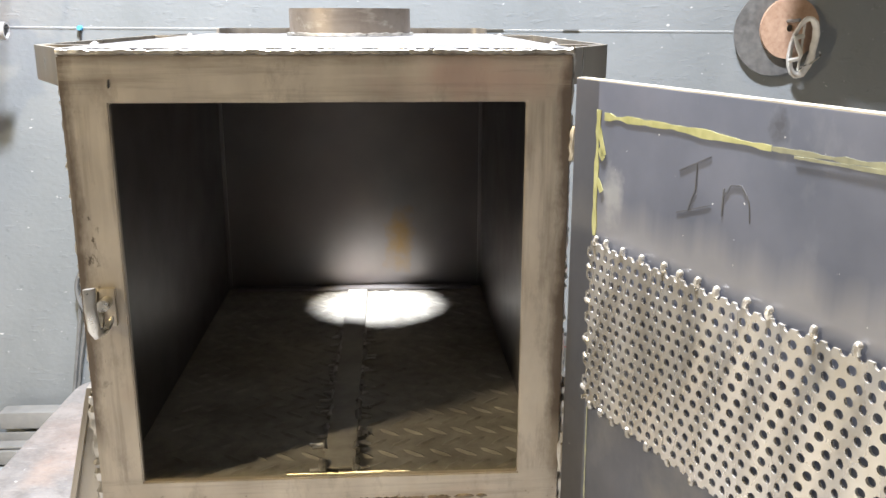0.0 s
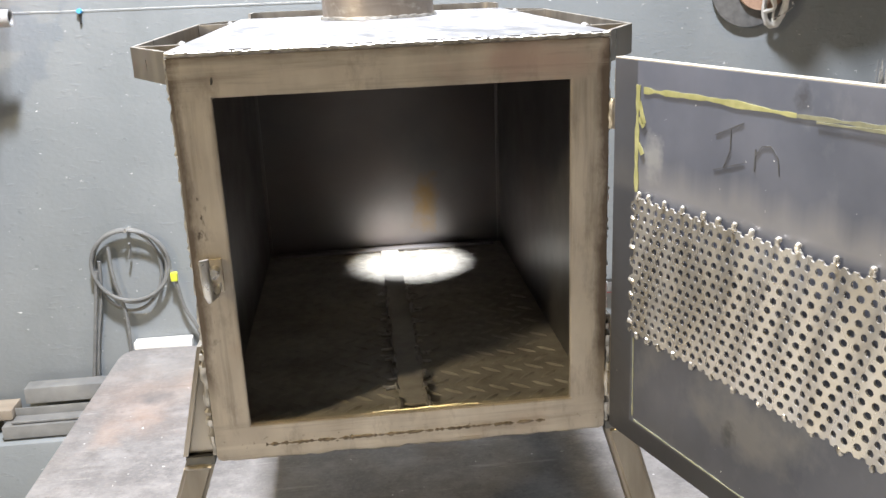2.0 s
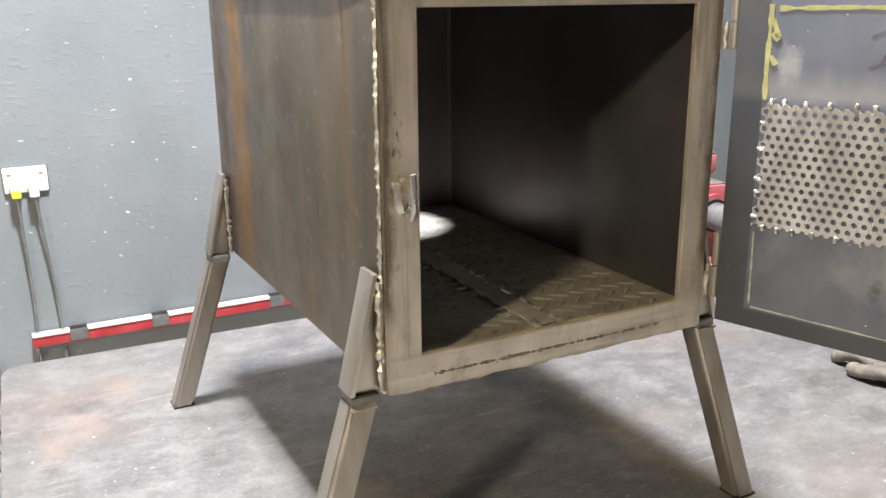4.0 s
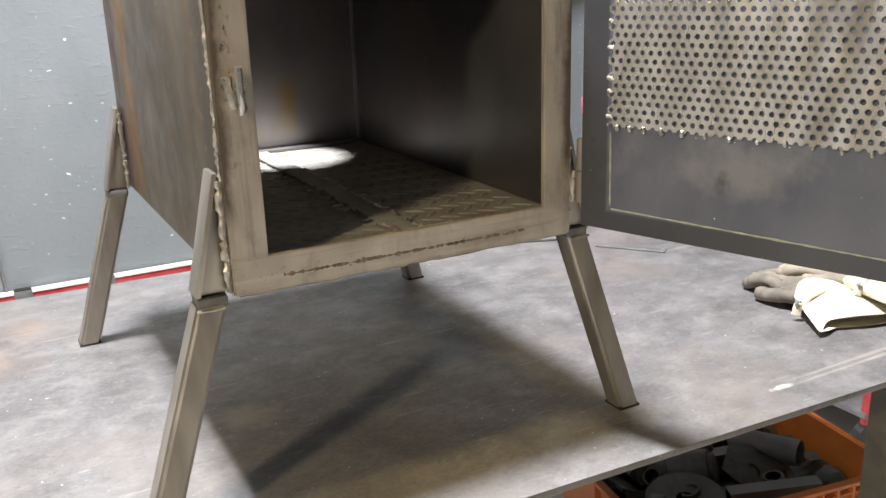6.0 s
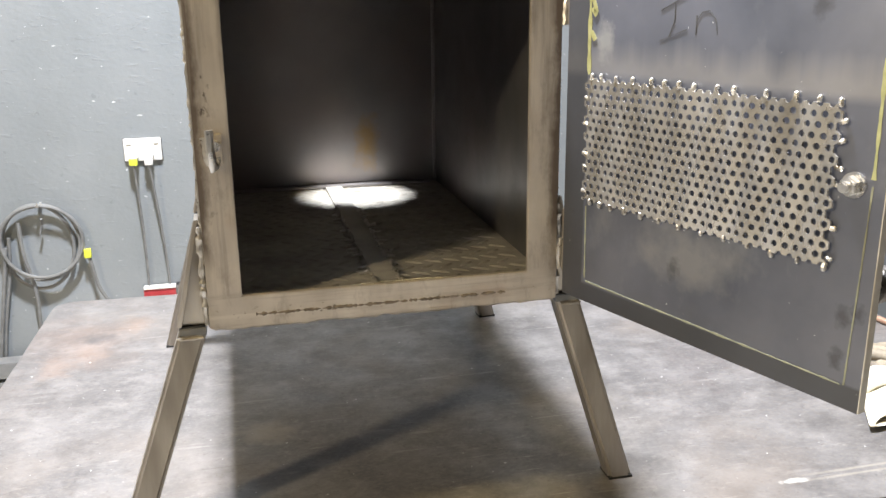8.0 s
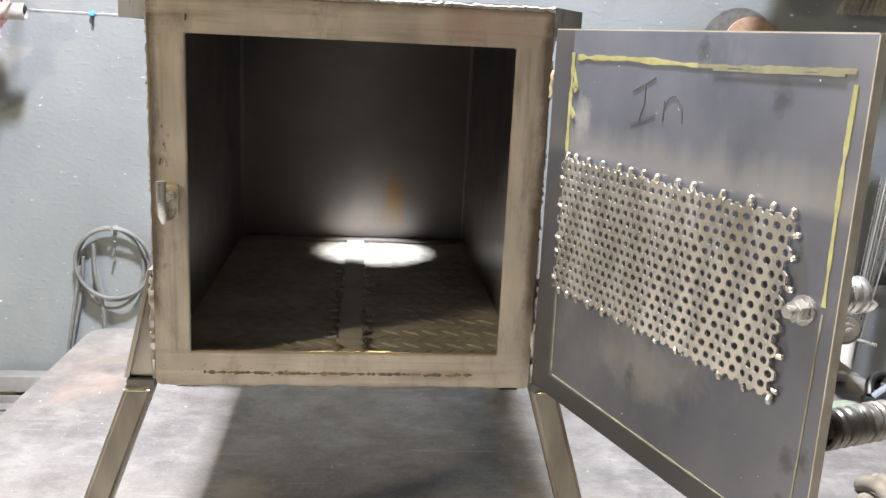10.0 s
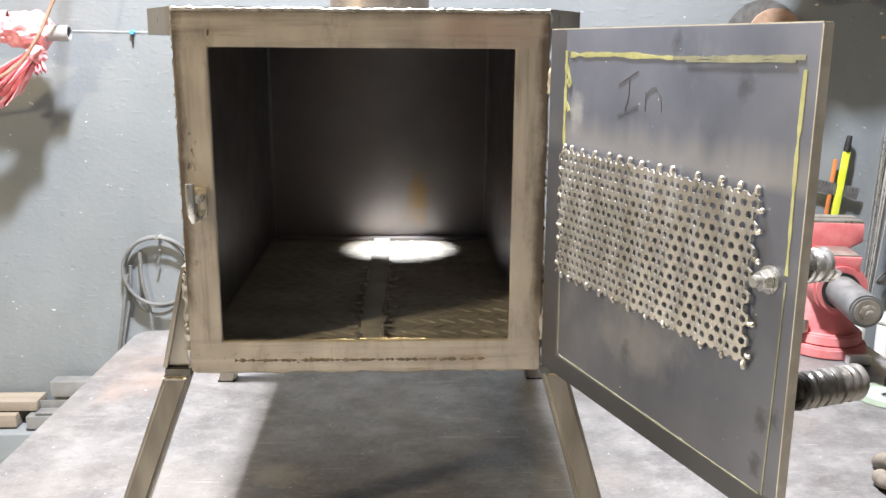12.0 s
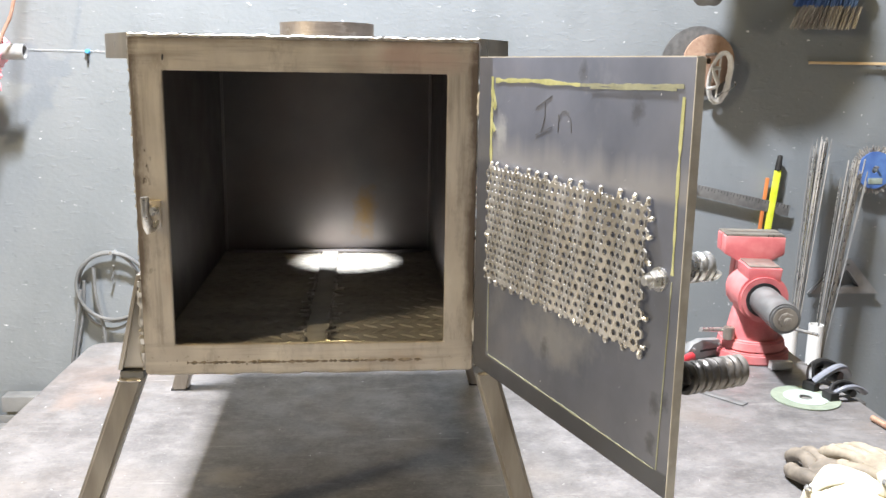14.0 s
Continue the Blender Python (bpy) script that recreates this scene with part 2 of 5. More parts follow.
def door_scale():
    """Blue-grey mill scale with rubbed and dusty clouds."""
    n = Nodes("door_scale")
    a = n.mix(n.ramp(n.noise(7, 5), 0.35, 0.7), (0.112, 0.124, 0.159), (0.184, 0.194, 0.234))
    dust = n.ramp(n.noise(11, 6, (1, 1, 0.6), 0.6), 0.58, 0.76)
    a = n.mix(n.times(dust, 0.32), a, (0.46, 0.465, 0.47))
    a = n.mix(n.ramp(n.noise(28, 3), 0.70, 0.76, 0, 0.6), a, (0.067, 0.067, 0.075))
    a = n.mix(n.ramp(n.noise(170, 2), 0.735, 0.755), a, (0.950, 0.950, 0.950))
    sep = n.t.nodes.new("ShaderNodeSeparateXYZ")
    n.link(n.co, sep.inputs[0])
    # pale fumes above and below the welded sheet
    rise = n.times(n.ramp(sep.outputs["Z"], 1.462, 1.472), n.ramp(n.times(sep.outputs["Z"], n.times(n.noise(30, 3, (1, 1, 0.05)), 0.05), "SUBTRACT"), 1.455, 1.482, 1.0, 0.0))
    a = n.mix(n.times(rise, 0.5), a, (0.389, 0.378, 0.373))
    fall = n.near((0.16, 0.0, 1.285), 0.05, (0.45, 0, 1))
    a = n.mix(n.times(fall, 0.5), a, (0.356, 0.351, 0.340))
    swirl = n.near((0.03, 0.0, 1.505), 0.022, (1, 0, 0.6))
    a = n.mix(n.times(swirl, 0.6), a, (0.432, 0.432, 0.421))
    # the outer border kept its dark scale
    rim = n.times(n.ramp(sep.outputs["X"], 0.0005, 0.0025, 1.0, 0.0), n.ramp(sep.outputs["Z"], 1.211, 1.214, 1.0, 0.0), "MAXIMUM")
    a = n.mix(n.times(rim, 0.72), a, (0.059, 0.059, 0.060))
    for px, pz, pr in ((0.352, 1.275, 0.012), (0.350, 1.235, 0.012), (0.205, 1.579, 0.012), (0.366, 1.282, 0.010), (0.30, 1.545, 0.014), (0.15, 1.268, 0.014)):
        thumb = n.near((px, 0.0, pz), pr, (1, 0, 0.7))
        a = n.mix(n.times(thumb, 0.6), a, (0.054, 0.054, 0.057))
    n.bump(n.noise(80, 6), 0.12, 0.0006)
    return n.done(a, n.ramp(n.noise(12, 5), 0.3, 0.7, 0.33, 0.55), 0.4)


WALL = wall_paint()
BENCH = bench_steel()
FRAME = ground_steel()
SIDE = side_steel()
# One steel in two tones: back plate raised, side walls darkened, for light and shade.
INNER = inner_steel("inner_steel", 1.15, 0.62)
SHADED_LINING = inner_steel("shaded_lining_steel", 0.55, 0.75)
DOOR = door_scale()
DULL = plain("dull_wall", (0.08, 0.078, 0.076), (0.12, 0.116, 0.113), 6, (0.6, 0.8))
TOP = plain("top_steel", (0.17, 0.17, 0.178), (0.36, 0.355, 0.36), 34, (0.32, 0.55), 0.5, 0.15, (1, 0.4, 1))
LEG = plain("leg_steel", (0.28, 0.25, 0.215), (0.47, 0.435, 0.385), 46, (0.27, 0.44), 0.70, 0.12, (1, 1, 0.14))
TREAD = plain("tread_steel", (0.24, 0.222, 0.185), (0.42, 0.395, 0.34), 60, (0.44, 0.62), 0.15)
PERF = plain("perforated_steel", (0.56, 0.53, 0.47), (0.88, 0.85, 0.80), 30, (0.20, 0.34), 0.72, 0.25, (1, 1, 0.4))
BEAD = plain("weld_metal", (0.38, 0.36, 0.33), (0.70, 0.68, 0.65), 120, (0.25, 0.45), 0.75, 0.3)
# Bare cut edge; its colour is raised to stand in for missing light.
EDGE = plain("cut_edge", (0.46, 0.42, 0.35), (0.66, 0.62, 0.54), 60, (0.4, 0.55), 0.2)
SPRING = plain("spring_steel", (0.13, 0.12, 0.11), (0.30, 0.28, 0.255), 60, (0.25, 0.42), 0.6)
BRIGHT = plain("bright_steel", (0.58, 0.57, 0.55), (0.75, 0.74, 0.72), 80, (0.22, 0.38), 0.85, 0.1)
BLACK = plain("black_steel", (0.016, 0.016, 0.017), (0.042, 0.041, 0.039), 50, (0.4, 0.6), 0.3)
BENCH_LEG = plain("leg_paint", (0.070, 0.066, 0.052), (0.135, 0.126, 0.102), 30, (0.35, 0.6), 0.2)
GREY = plain("grey_steel", (0.13, 0.13, 0.13), (0.22, 0.22, 0.215), 50, (0.4, 0.6), 0.4)
FLOOR = plain("concrete_floor", (0.44, 0.42, 0.385), (0.58, 0.56, 0.52), 12, (0.5, 0.75))
CEIL = plain("ceiling_sheet", (0.03, 0.03, 0.03), (0.06, 0.058, 0.055), 8, (0.5, 0.7))
ORANGE = plain("orange_plastic", (0.50, 0.155, 0.042), (0.63, 0.225, 0.07), 18, (0.42, 0.6))
RED = plain("red_paint", (0.33, 0.022, 0.030), (0.45, 0.06, 0.065), 40, (0.35, 0.55))
YELLOW = plain("yellow_marker", (0.33, 0.33, 0.14), (0.48, 0.475, 0.235), 120, (0.5, 0.7))
FAINT = plain("rubbed_marker", (0.20, 0.205, 0.145), (0.31, 0.31, 0.21), 120, (0.5, 0.7))
INK = plain("black_ink", (0.08, 0.082, 0.09), (0.12, 0.123, 0.132), 200, (0.5, 0.7))
WHITE = plain("white_plastic", (0.70, 0.70, 0.68), (0.80, 0.80, 0.78), 30, (0.35, 0.5))
CABLE = plain("grey_cable", (0.128, 0.131, 0.131), (0.197, 0.200, 0.197), 60, (0.45, 0.6))
PVC = plain("grey_pvc", (0.28, 0.275, 0.275), (0.37, 0.365, 0.36), 20, (0.4, 0.55))
LEATHER = plain("pale_leather", (0.180, 0.150, 0.108), (0.310, 0.268, 0.200), 60, (0.6, 0.85), 0.0, 0.6)
SOILED = plain("soiled_leather", (0.100, 0.084, 0.066), (0.215, 0.183, 0.142), 60, (0.6, 0.85), 0.0, 0.6)
COPPER = plain("copper", (0.42, 0.24, 0.16), (0.58, 0.38, 0.27), 60, (0.3, 0.5), 0.6)
CUFF = plain("pale_cuff_leather", (0.60, 0.55, 0.41), (0.74, 0.69, 0.55), 50, (0.6, 0.85), 0.0, 0.5)

# ---- building blocks ----


def shaped(make, *args, **kw):
    bm = bmesh.new()
    make(bm, *args, **kw)
    return bm


def join(bm, tmp, m=None):
    if m is not None:
        bmesh.ops.transform(tmp, matrix=m, verts=tmp.verts)
    me = bpy.data.meshes.new("tmp")
    tmp.to_mesh(me)
    tmp.free()
    bm.from_mesh(me)
    bpy.data.meshes.remove(me)
    return bm


def box(bm, c, s, bev=0.0, m=None):
    tmp = bmesh.new()
    bmesh.ops.create_cube(tmp, size=1)
    bmesh.ops.scale(tmp, vec=s, verts=tmp.verts)
    if bev:
        bmesh.ops.bevel(tmp, geom=tmp.edges[:], offset=bev, segments=2, affect="EDGES", profile=0.6)
    bmesh.ops.translate(tmp, vec=c, verts=tmp.verts)
    return join(bm, tmp, m)


def rod(bm, a, b, r, seg=16, r2=None, bev=0.0):
    a, b = Vector(a), Vector(b)
    tmp = bmesh.new()
    bmesh.ops.create_cone(tmp, cap_ends=True, segments=seg, radius1=r, radius2=r if r2 is None else r2, depth=(b - a).length)
    if bev:
        bmesh.ops.bevel(tmp, geom=[e for e in tmp.edges if abs(e.verts[0].co.z - e.verts[1].co.z) < 1e-6], offset=bev, segments=2, affect="EDGES")
    m = Matrix.Translation((a + b) / 2) @ (b - a).to_track_quat("Z", "Y").to_matrix().to_4x4()
    return join(bm, tmp, m)


def sweep(bm, pts, r, seg=8, closed=False, wob=0.0, flat=1.0):
    """A round bar along points; wob makes it lumpy, flat squeezes it."""
    pts = [Vector(p) for p in pts]
    rng = random.Random(len(pts) * 7 + int(r * 1e5))
    rings, up, n = [], None, len(pts)
    for i, p in enumerate(pts):
        q, s = pts[(i + 1) % n] if (closed or i < n - 1) else p, pts[i - 1] if (closed or i) else p
        d = (q - s).normalized()
        if up is None:
            up = d.orthogonal().normalized()
        up = (up - d * up.dot(d)).normalized()
        side = d.cross(up)
        k = r * (1 + wob * rng.uniform(-1, 1))
        rings.append([bm.verts.new(p + k * (math.cos(a) * up + flat * math.sin(a) * side)) for a in (2 * math.pi * j / seg for j in range(seg))])
    for i in range(n if closed else n - 1):
        a, b = rings[i], rings[(i + 1) % n]
        for j in range(seg):
            bm.faces.new((a[j], a[(j + 1) % seg], b[(j + 1) % seg], b[j]))
    if not closed:
        bm.faces.new(rings[0][::-1])
        bm.faces.new(rings[-1])
    return bm


def prism(bm, pts, axis, lo, hi, bev=0.0):
    """A polygon pushed along an axis ('x', 'y' or 'z'); pts in the other two, in order."""
    tmp = bmesh.new()

    def at(u, v, w):
        return {"x": (w, u, v), "y": (u, w, v), "z": (u, v, w)}[axis]

    a = [tmp.verts.new(at(u, v, lo)) for u, v in pts]
    b = [tmp.verts.new(at(u, v, hi)) for u, v in pts]
    n = len(pts)
    tmp.faces.new(a)
    tmp.faces.new(b[::-1])
    for i in range(n):
        tmp.faces.new((a[i], b[i], b[(i + 1) % n], a[(i + 1) % n]))
    bmesh.ops.recalc_face_normals(tmp, faces=tmp.faces)
    if bev:
        bmesh.ops.bevel(tmp, geom=tmp.edges[:], offset=bev, segments=2, affect="EDGES", profile=0.6)
    return join(bm, tmp)


def pipe(bm, c, r, inner, z0, z1, seg=64):
    """An upright tube, open at both ends."""
    rings = [[bm.verts.new((c[0] + k * math.cos(a), c[1] + k * math.sin(a), z)) for a in (2 * math.pi * j / seg for j in range(seg))]
             for k, z in ((r, z0), (r, z1), (inner, z1), (inner, z0))]
    for i in range(4):
        a, b = rings[i], rings[(i + 1) % 4]
        for j in range(seg):
            bm.faces.new((a[j], a[(j + 1) % seg], b[(j + 1) % seg], b[j]))
    return bm


def smooth(me, angle=0.6):
    for p in me.polygons:
        p.use_smooth = True
    me.set_sharp_from_angle(angle=angle)


def part(name, bm, material, parent=None, label="", kind=""):
    me = bpy.data.meshes.new(name)
    bmesh.ops.recalc_face_normals(bm, faces=bm.faces)
    bm.to_mesh(me)
    bm.free()
    me.materials.append(material)
    smooth(me)
    ob = new(name, me)
    ob.parent = parent
    return tagged(ob, label, kind=kind)


def thing(name, m, label, category, group="", kind=""):
    ob = new(name)
    ob.empty_display_size = 0.05
    ob.matrix_world = m
    return tagged(ob, label, category, group, kind)


def whole(name, bm, material, label, category, m=None, group="", kind=""):
    ob = part(name, bm, material)
    if m is not None:
        ob.matrix_world = m
    return tagged(ob, label, category, group, kind)


def arc(c, r, a0, a1, n, plane="xz"):
    out = []
    for i in range(n + 1):
        a = radians(a0 + (a1 - a0) * i / n)
        u, v = r * math.cos(a), r * math.sin(a)
        out.append((c[0] + u, c[1], c[2] + v) if plane == "xz" else (c[0] + u, c[1] + v, c[2]) if plane == "xy" else (c[0], c[1] + u, c[2] + v))
    return out


# ---- setting ----
WALL_Y = 1.97


def setting():
    bm = shaped(box, (0.3, WALL_Y + 0.1, 3.6), (9.2, 0.2, 7.6))
    tagged(part("wall_north", bm, WALL), "blue-grey painted rendered workshop wall with chipped flecks", "wall", kind="structure")
    # Unseen walls and ceiling close the room, dark to hold back bounced light.
    for name, c, s in (("wall_west", (-4.2, -1.6, 3.6), (0.2, 7.0, 7.6)), ("wall_east", (4.8, -1.6, 3.6), (0.2, 7.0, 7.6)), ("wall_south", (0.3, -5.1, 3.6), (9.2, 0.2, 7.6))):
        tagged(part(name, shaped(box, c, s), DULL), "plain unseen wall closing the room, dulled against bounced light", "wall", kind="structure")
    tagged(part("floor", shaped(box, (0.3, -1.6, -0.1), (9.2, 7.2, 0.2)), FLOOR), "pale worn concrete workshop floor", "floor", kind="structure")
    tagged(part("ceiling", shaped(box, (0.3, -1.6, 7.5), (9.2, 7.2, 0.2)), CEIL), "high unseen ceiling above the lamps, kept dark against bounced light", "ceiling", kind="structure")
    # the thicker foot of the wall, with a shelf-like top
    bm = bmesh.new()
    prism(bm, [(1.79, 0.0), (1.96, 0.0), (1.96, 0.275), (1.80, 0.262)], "x", -4.1, -0.3, 0.01)
    tagged(part("wall_plinth", bm, WALL), "painted rough plinth along the foot of the wall", "plinth", kind="structure")


setting()

# ---- bench ----


def round_corner(pts, i, r, n=8):
    p, a, b = Vector(pts[i]), Vector(pts[i - 1]), Vector(pts[(i + 1) % len(pts)])
    u, v = p + (a - p).normalized() * r, p + (b - p).normalized() * r
    mid = []
    for k in range(n + 1):
        t = k / n
        mid.append(tuple((1 - t) ** 2 * u + 2 * t * (1 - t) * p + t * t * v))
    return [tuple(q) for q in pts[:i]] + mid + [tuple(q) for q in pts[i + 1:]]


def work_bench():
    t = thing("work_bench", pose(0, 0, 0.9), "scratched grey steel plate workbench on dark square legs", "workbench")
    pts = [(-0.632, -0.10), (1.098, -0.168), (1.128, 0.93), (-0.592, 0.996)]
    pts = round_corner(pts, 3, 0.05)
    part("bench_top", shaped(prism, pts, "z", -0.010, 0.0, 0.0015), BENCH, t, "scratched and stained steel plate")
    for x, y in ((0.838, -0.085), (-0.50, -0.02), (1.03, 0.80), (-0.48, 0.88)):
        part("leg", shaped(box, (x, y, -0.457), (0.065, 0.065, 0.89), 0.004), BENCH_LEG, t)
    for y in (0.16, 0.85):
        part("rail", shaped(box, (0.28, y, -0.037), (1.44, 0.05, 0.05), 0.004), BLACK, t)
    return t


work_bench()

# ---- stove ----
STRIP = plain("strip_steel", (0.29, 0.27, 0.235), (0.42, 0.40, 0.35), 60, (0.45, 0.65), 0.1)
SEAM = plain("dark_seam", (0.085, 0.068, 0.054), (0.30, 0.25, 0.20), 160, (0.4, 0.65), 0.4, 0.4)
BASE = Vector((0, 0, 0.9))  # the stove's own floor level on the bench
Z0, Z1, DEEP, HALF = 1.172 - 0.9, 1.612 - 0.9, 0.665, 0.22
FLUE = (0.006, 0.532)


def lumpy(a, b, r, step=0.006, wob=0.35, flat=1.0, seed=0):
    """A weld bead from a to b."""
    a, b = Vector(a), Vector(b)
    n = max(3, int((b - a).length / step))
    rng = random.Random(seed)
    pts = [a.lerp(b, i / n) + Vector([rng.uniform(-1, 1) * r * 0.22 for _ in range(3)]) for i in range(n + 1)]
    return shaped(sweep, pts, r, 7, False, wob, flat)


def lug(bm, x, y, z, a):
    """One raised lens-shaped lug of tread plate."""
    u, v = Vector((math.cos(a), math.sin(a), 0)), Vector((-math.sin(a), math.cos(a), 0))
    c = Vector((x, y, z))
    low = [c + u * p + v * q for p, q in ((-0.0145, 0), (-0.0065, 0.0037), (0.0065, 0.0037), (0.0145, 0), (0.0065, -0.0037), (-0.0065, -0.0037))]
    top = [c + u * p + Vector((0, 0, 0.0017)) for p in (-0.0080, 0.0080)]
    l = [bm.verts.new(p) for p in low]
    t = [bm.verts.new(p) for p in top]
    for f in ((l[0], l[1], t[0]), (l[1], l[2], t[1], t[0]), (l[2], l[3], t[1]), (l[3], l[4], t[1]), (l[4], l[5], t[0], t[1]), (l[5], l[0], t[0])):
        bm.faces.new(f[::-1])


def stove():
    t = thing("wood_stove", pose(*BASE), "raw welded steel wood stove with open door on splayed legs", "stove")
    h, w = 0.18, HALF
    zb, zt = 1.212 - 0.9, 1.572 - 0.9
    # front frame: four flats welded and ground to one
    bm = bmesh.new()
    sq = [[(-w, Z0), (w, Z0), (w, Z1), (-w, Z1)], [(-h, zb), (h, zb), (h, zt), (-h, zt)]]
    vs = [[bm.verts.new((x, y, z)) for x, z in ring] for y in (0.0, 0.008) for ring in sq]
    for k in range(4):
        n = (k + 1) % 4
        for a, b, c, d in ((0, 0, 1, 1), (2, 2, 3, 3), (0, 0, 2, 2), (1, 1, 3, 3)):
            bm.faces.new((vs[a][k], vs[b][n], vs[c][n], vs[d][k]))
    bmesh.ops.recalc_face_normals(bm, faces=bm.faces)
    bmesh.ops.bevel(bm, geom=[e for e in bm.edges if e.calc_face_angle(0) > 1.0], offset=0.0012, segments=2, affect="EDGES")
    part("front_frame", bm, FRAME, t, "ground steel door frame with brown heat tint")
    part("tack_weld", lumpy((-h + 0.002, -0.0002, zt + 0.020), (-h + 0.001, -0.0002, zt + 0.013), 0.0008, 0.003, 0.4, 1, 1), BLACK, t)
    # body plates
    for s in (-1, 1):
        part("side_plate", shaped(box, (s * (w - 0.004), DEEP / 2 + 0.006, (Z0 + Z1) / 2), (0.005, DEEP - 0.008, Z1 - Z0 - 0.004), 0.001), SIDE, t, "mill steel plate with brown rust runs")
        part("inner_lining", shaped(box, (s * (w - 0.0085), DEEP / 2 + 0.006, (Z0 + Z1) / 2 + 0.012), (0.002, DEEP - 0.016, Z1 - Z0 - 0.034), 0.0), SHADED_LINING, t, "mill-scale inner face, toned darker than the back plate for shade")
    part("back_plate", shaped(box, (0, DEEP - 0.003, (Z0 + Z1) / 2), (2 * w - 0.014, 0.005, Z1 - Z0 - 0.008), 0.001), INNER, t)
    part("bottom_plate", shaped(box, (0, DEEP / 2 + 0.006, Z0 + 0.004), (2 * w - 0.014, DEEP - 0.012, 0.005), 0.001), SIDE, t)
    # top plate with a round flue hole
    bm = bmesh.new()
    seg, hole = 64, 0.0815
    lo, hi, y0, y1 = -w, w, 0.002, DEEP
    inner, outer = [], []
    for j in range(seg):
        a = 2 * math.pi * (j + 0.5) / seg
        c, s = math.cos(a), math.sin(a)
        k = min(((hi if c > 0 else lo) - FLUE[0]) / c if abs(c) > 1e-6 else 9, ((y1 if s > 0 else y0) - FLUE[1]) / s if abs(s) > 1e-6 else 9)
        inner.append(bm.verts.new((FLUE[0] + hole * c, FLUE[1] + hole * s, Z1)))
        outer.append(bm.verts.new((FLUE[0] + k * c, FLUE[1] + k * s, Z1)))
    corners = {}
    for j in range(seg):
        n = (j + 1) % seg
        p, q = outer[j], outer[n]
        if abs(p.co.x - q.co.x) > 1e-5 and abs(p.co.y - q.co.y) > 1e-5:
            cx = hi if max(abs(p.co.x - hi), 0) < 1e-5 or abs(q.co.x - hi) < 1e-5 else lo
            cy = y1 if abs(p.co.y - y1) < 1e-5 or abs(q.co.y - y1) < 1e-5 else y0
            k = bm.verts.new((cx, cy, Z1))
            bm.faces.new((inner[j], p, k, q, inner[n]))
        else:
            bm.faces.new((inner[j], p, q, inner[n]))
    res = bmesh.ops.extrude_face_region(bm, geom=bm.faces[:])
    bmesh.ops.translate(bm, vec=(0, 0, 0.006), verts=[v for v in res["geom"] if isinstance(v, bmesh.types.BMVert)])
    part("top_plate", bm, TOP, t, "bright ground steel top plate")
    part("flue_collar", shaped(pipe, FLUE, 0.0858, 0.0818, Z1 - 0.01, Z1 + 0.043), FRAME, t, "short round steel flue collar with heat tint")
    ring = [(FLUE[0] + 0.0872 * math.cos(a), FLUE[1] + 0.0872 * math.sin(a), Z1 + 0.0075) for a in (2 * math.pi * i / 90 for i in range(90))]
    part("weld_bead", shaped(sweep, ring, 0.003, 6, True, 0.4), BEAD, t)
    # beads round the front
    part("weld_bead", lumpy((-w, 0.003, Z1 + 0.003), (w, 0.003, Z1 + 0.003), 0.0027, 0.0042, 0.28, 1, 1), BEAD, t)
    for s, k in ((-1, 2), (1, 3)):
        part("weld_bead", lumpy((s * w, 0.012, Z0), (s * w, 0.010, Z1), 0.0033, 0.0045, 0.38, 1, k), BEAD, t)
    # firebox floor of tread plate in two halves, with a flat welded over the joint
    zf = 1.200 - 0.9
    for x0, x1 in ((-0.212, 0.0035), (0.0045, 0.212)):
        part("tread_plate", shaped(box, ((x0 + x1) / 2, 0.334, zf - 0.003), (x1 - x0, 0.650, 0.006), 0.0), TREAD, t, "raised-pattern steel tread plate")
        bm = bmesh.new()
        rng = random.Random(5)
        for i in range(-10, 11):
            for j in range(26):
                x, y = i * 0.0270 + (j % 2) * 0.0135, 0.016 + j * 0.0250
                if x0 + 0.012 < x < x1 - 0.012 and y < 0.645:
                    lug(bm, x + rng.uniform(-1, 1) * 0.0006, y, zf, radians(38 if j % 2 else -38))
        part("tread_pattern", bm, TREAD, t, kind="stuff")
    part("joint_strip", shaped(box, (0.004, 0.332, zf + 0.0040), (0.032, 0.60, 0.003), 0.0008), STRIP, t, "flat bar over the floor joint")
    rng = random.Random(11)
    for s in (-1, 1):
        x, y = 0.004 + s * 0.0165, 0.020
        while y < 0.43:
            l = rng.uniform(0.018, 0.040)
            part("tack_weld", lumpy((x, y, zf + 0.004), (x + rng.uniform(-1, 1) * 0.003, y + l, zf + 0.0045), rng.uniform(0.0024, 0.0036), 0.005, 0.55, 1, int(y * 1000)), BEAD, t)
            for k in range(2):
                ty, tl = y + rng.uniform(0, l), rng.uniform(0.008, 0.018)
                part("weld_spatter", lumpy((x, ty, zf + 0.002), (x + s * tl, ty + rng.uniform(-1, 1) * 0.004, zf + 0.0016), 0.0015, 0.004, 0.5, 1, int(ty * 997)), BEAD, t)
            y += l + rng.uniform(0.008, 0.024)
    part("sill_bead", lumpy((-0.045, 0.010, zf + 0.010), (0.075, 0.010, zf + 0.0105), 0.0016, 0.006, 0.6, 1, 77), BEAD, t, "bright weld along the sill")
    # rough seam left along the lower bar, and the lip under it
    part("seam_weld", lumpy((-0.165, 0.0008, Z0 + 0.0150), (0.150, 0.0008, Z0 + 0.0150), 0.0019, 0.0028, 0.60, 1, 61), SEAM, t, "dark pitted weld seam along the lower bar")
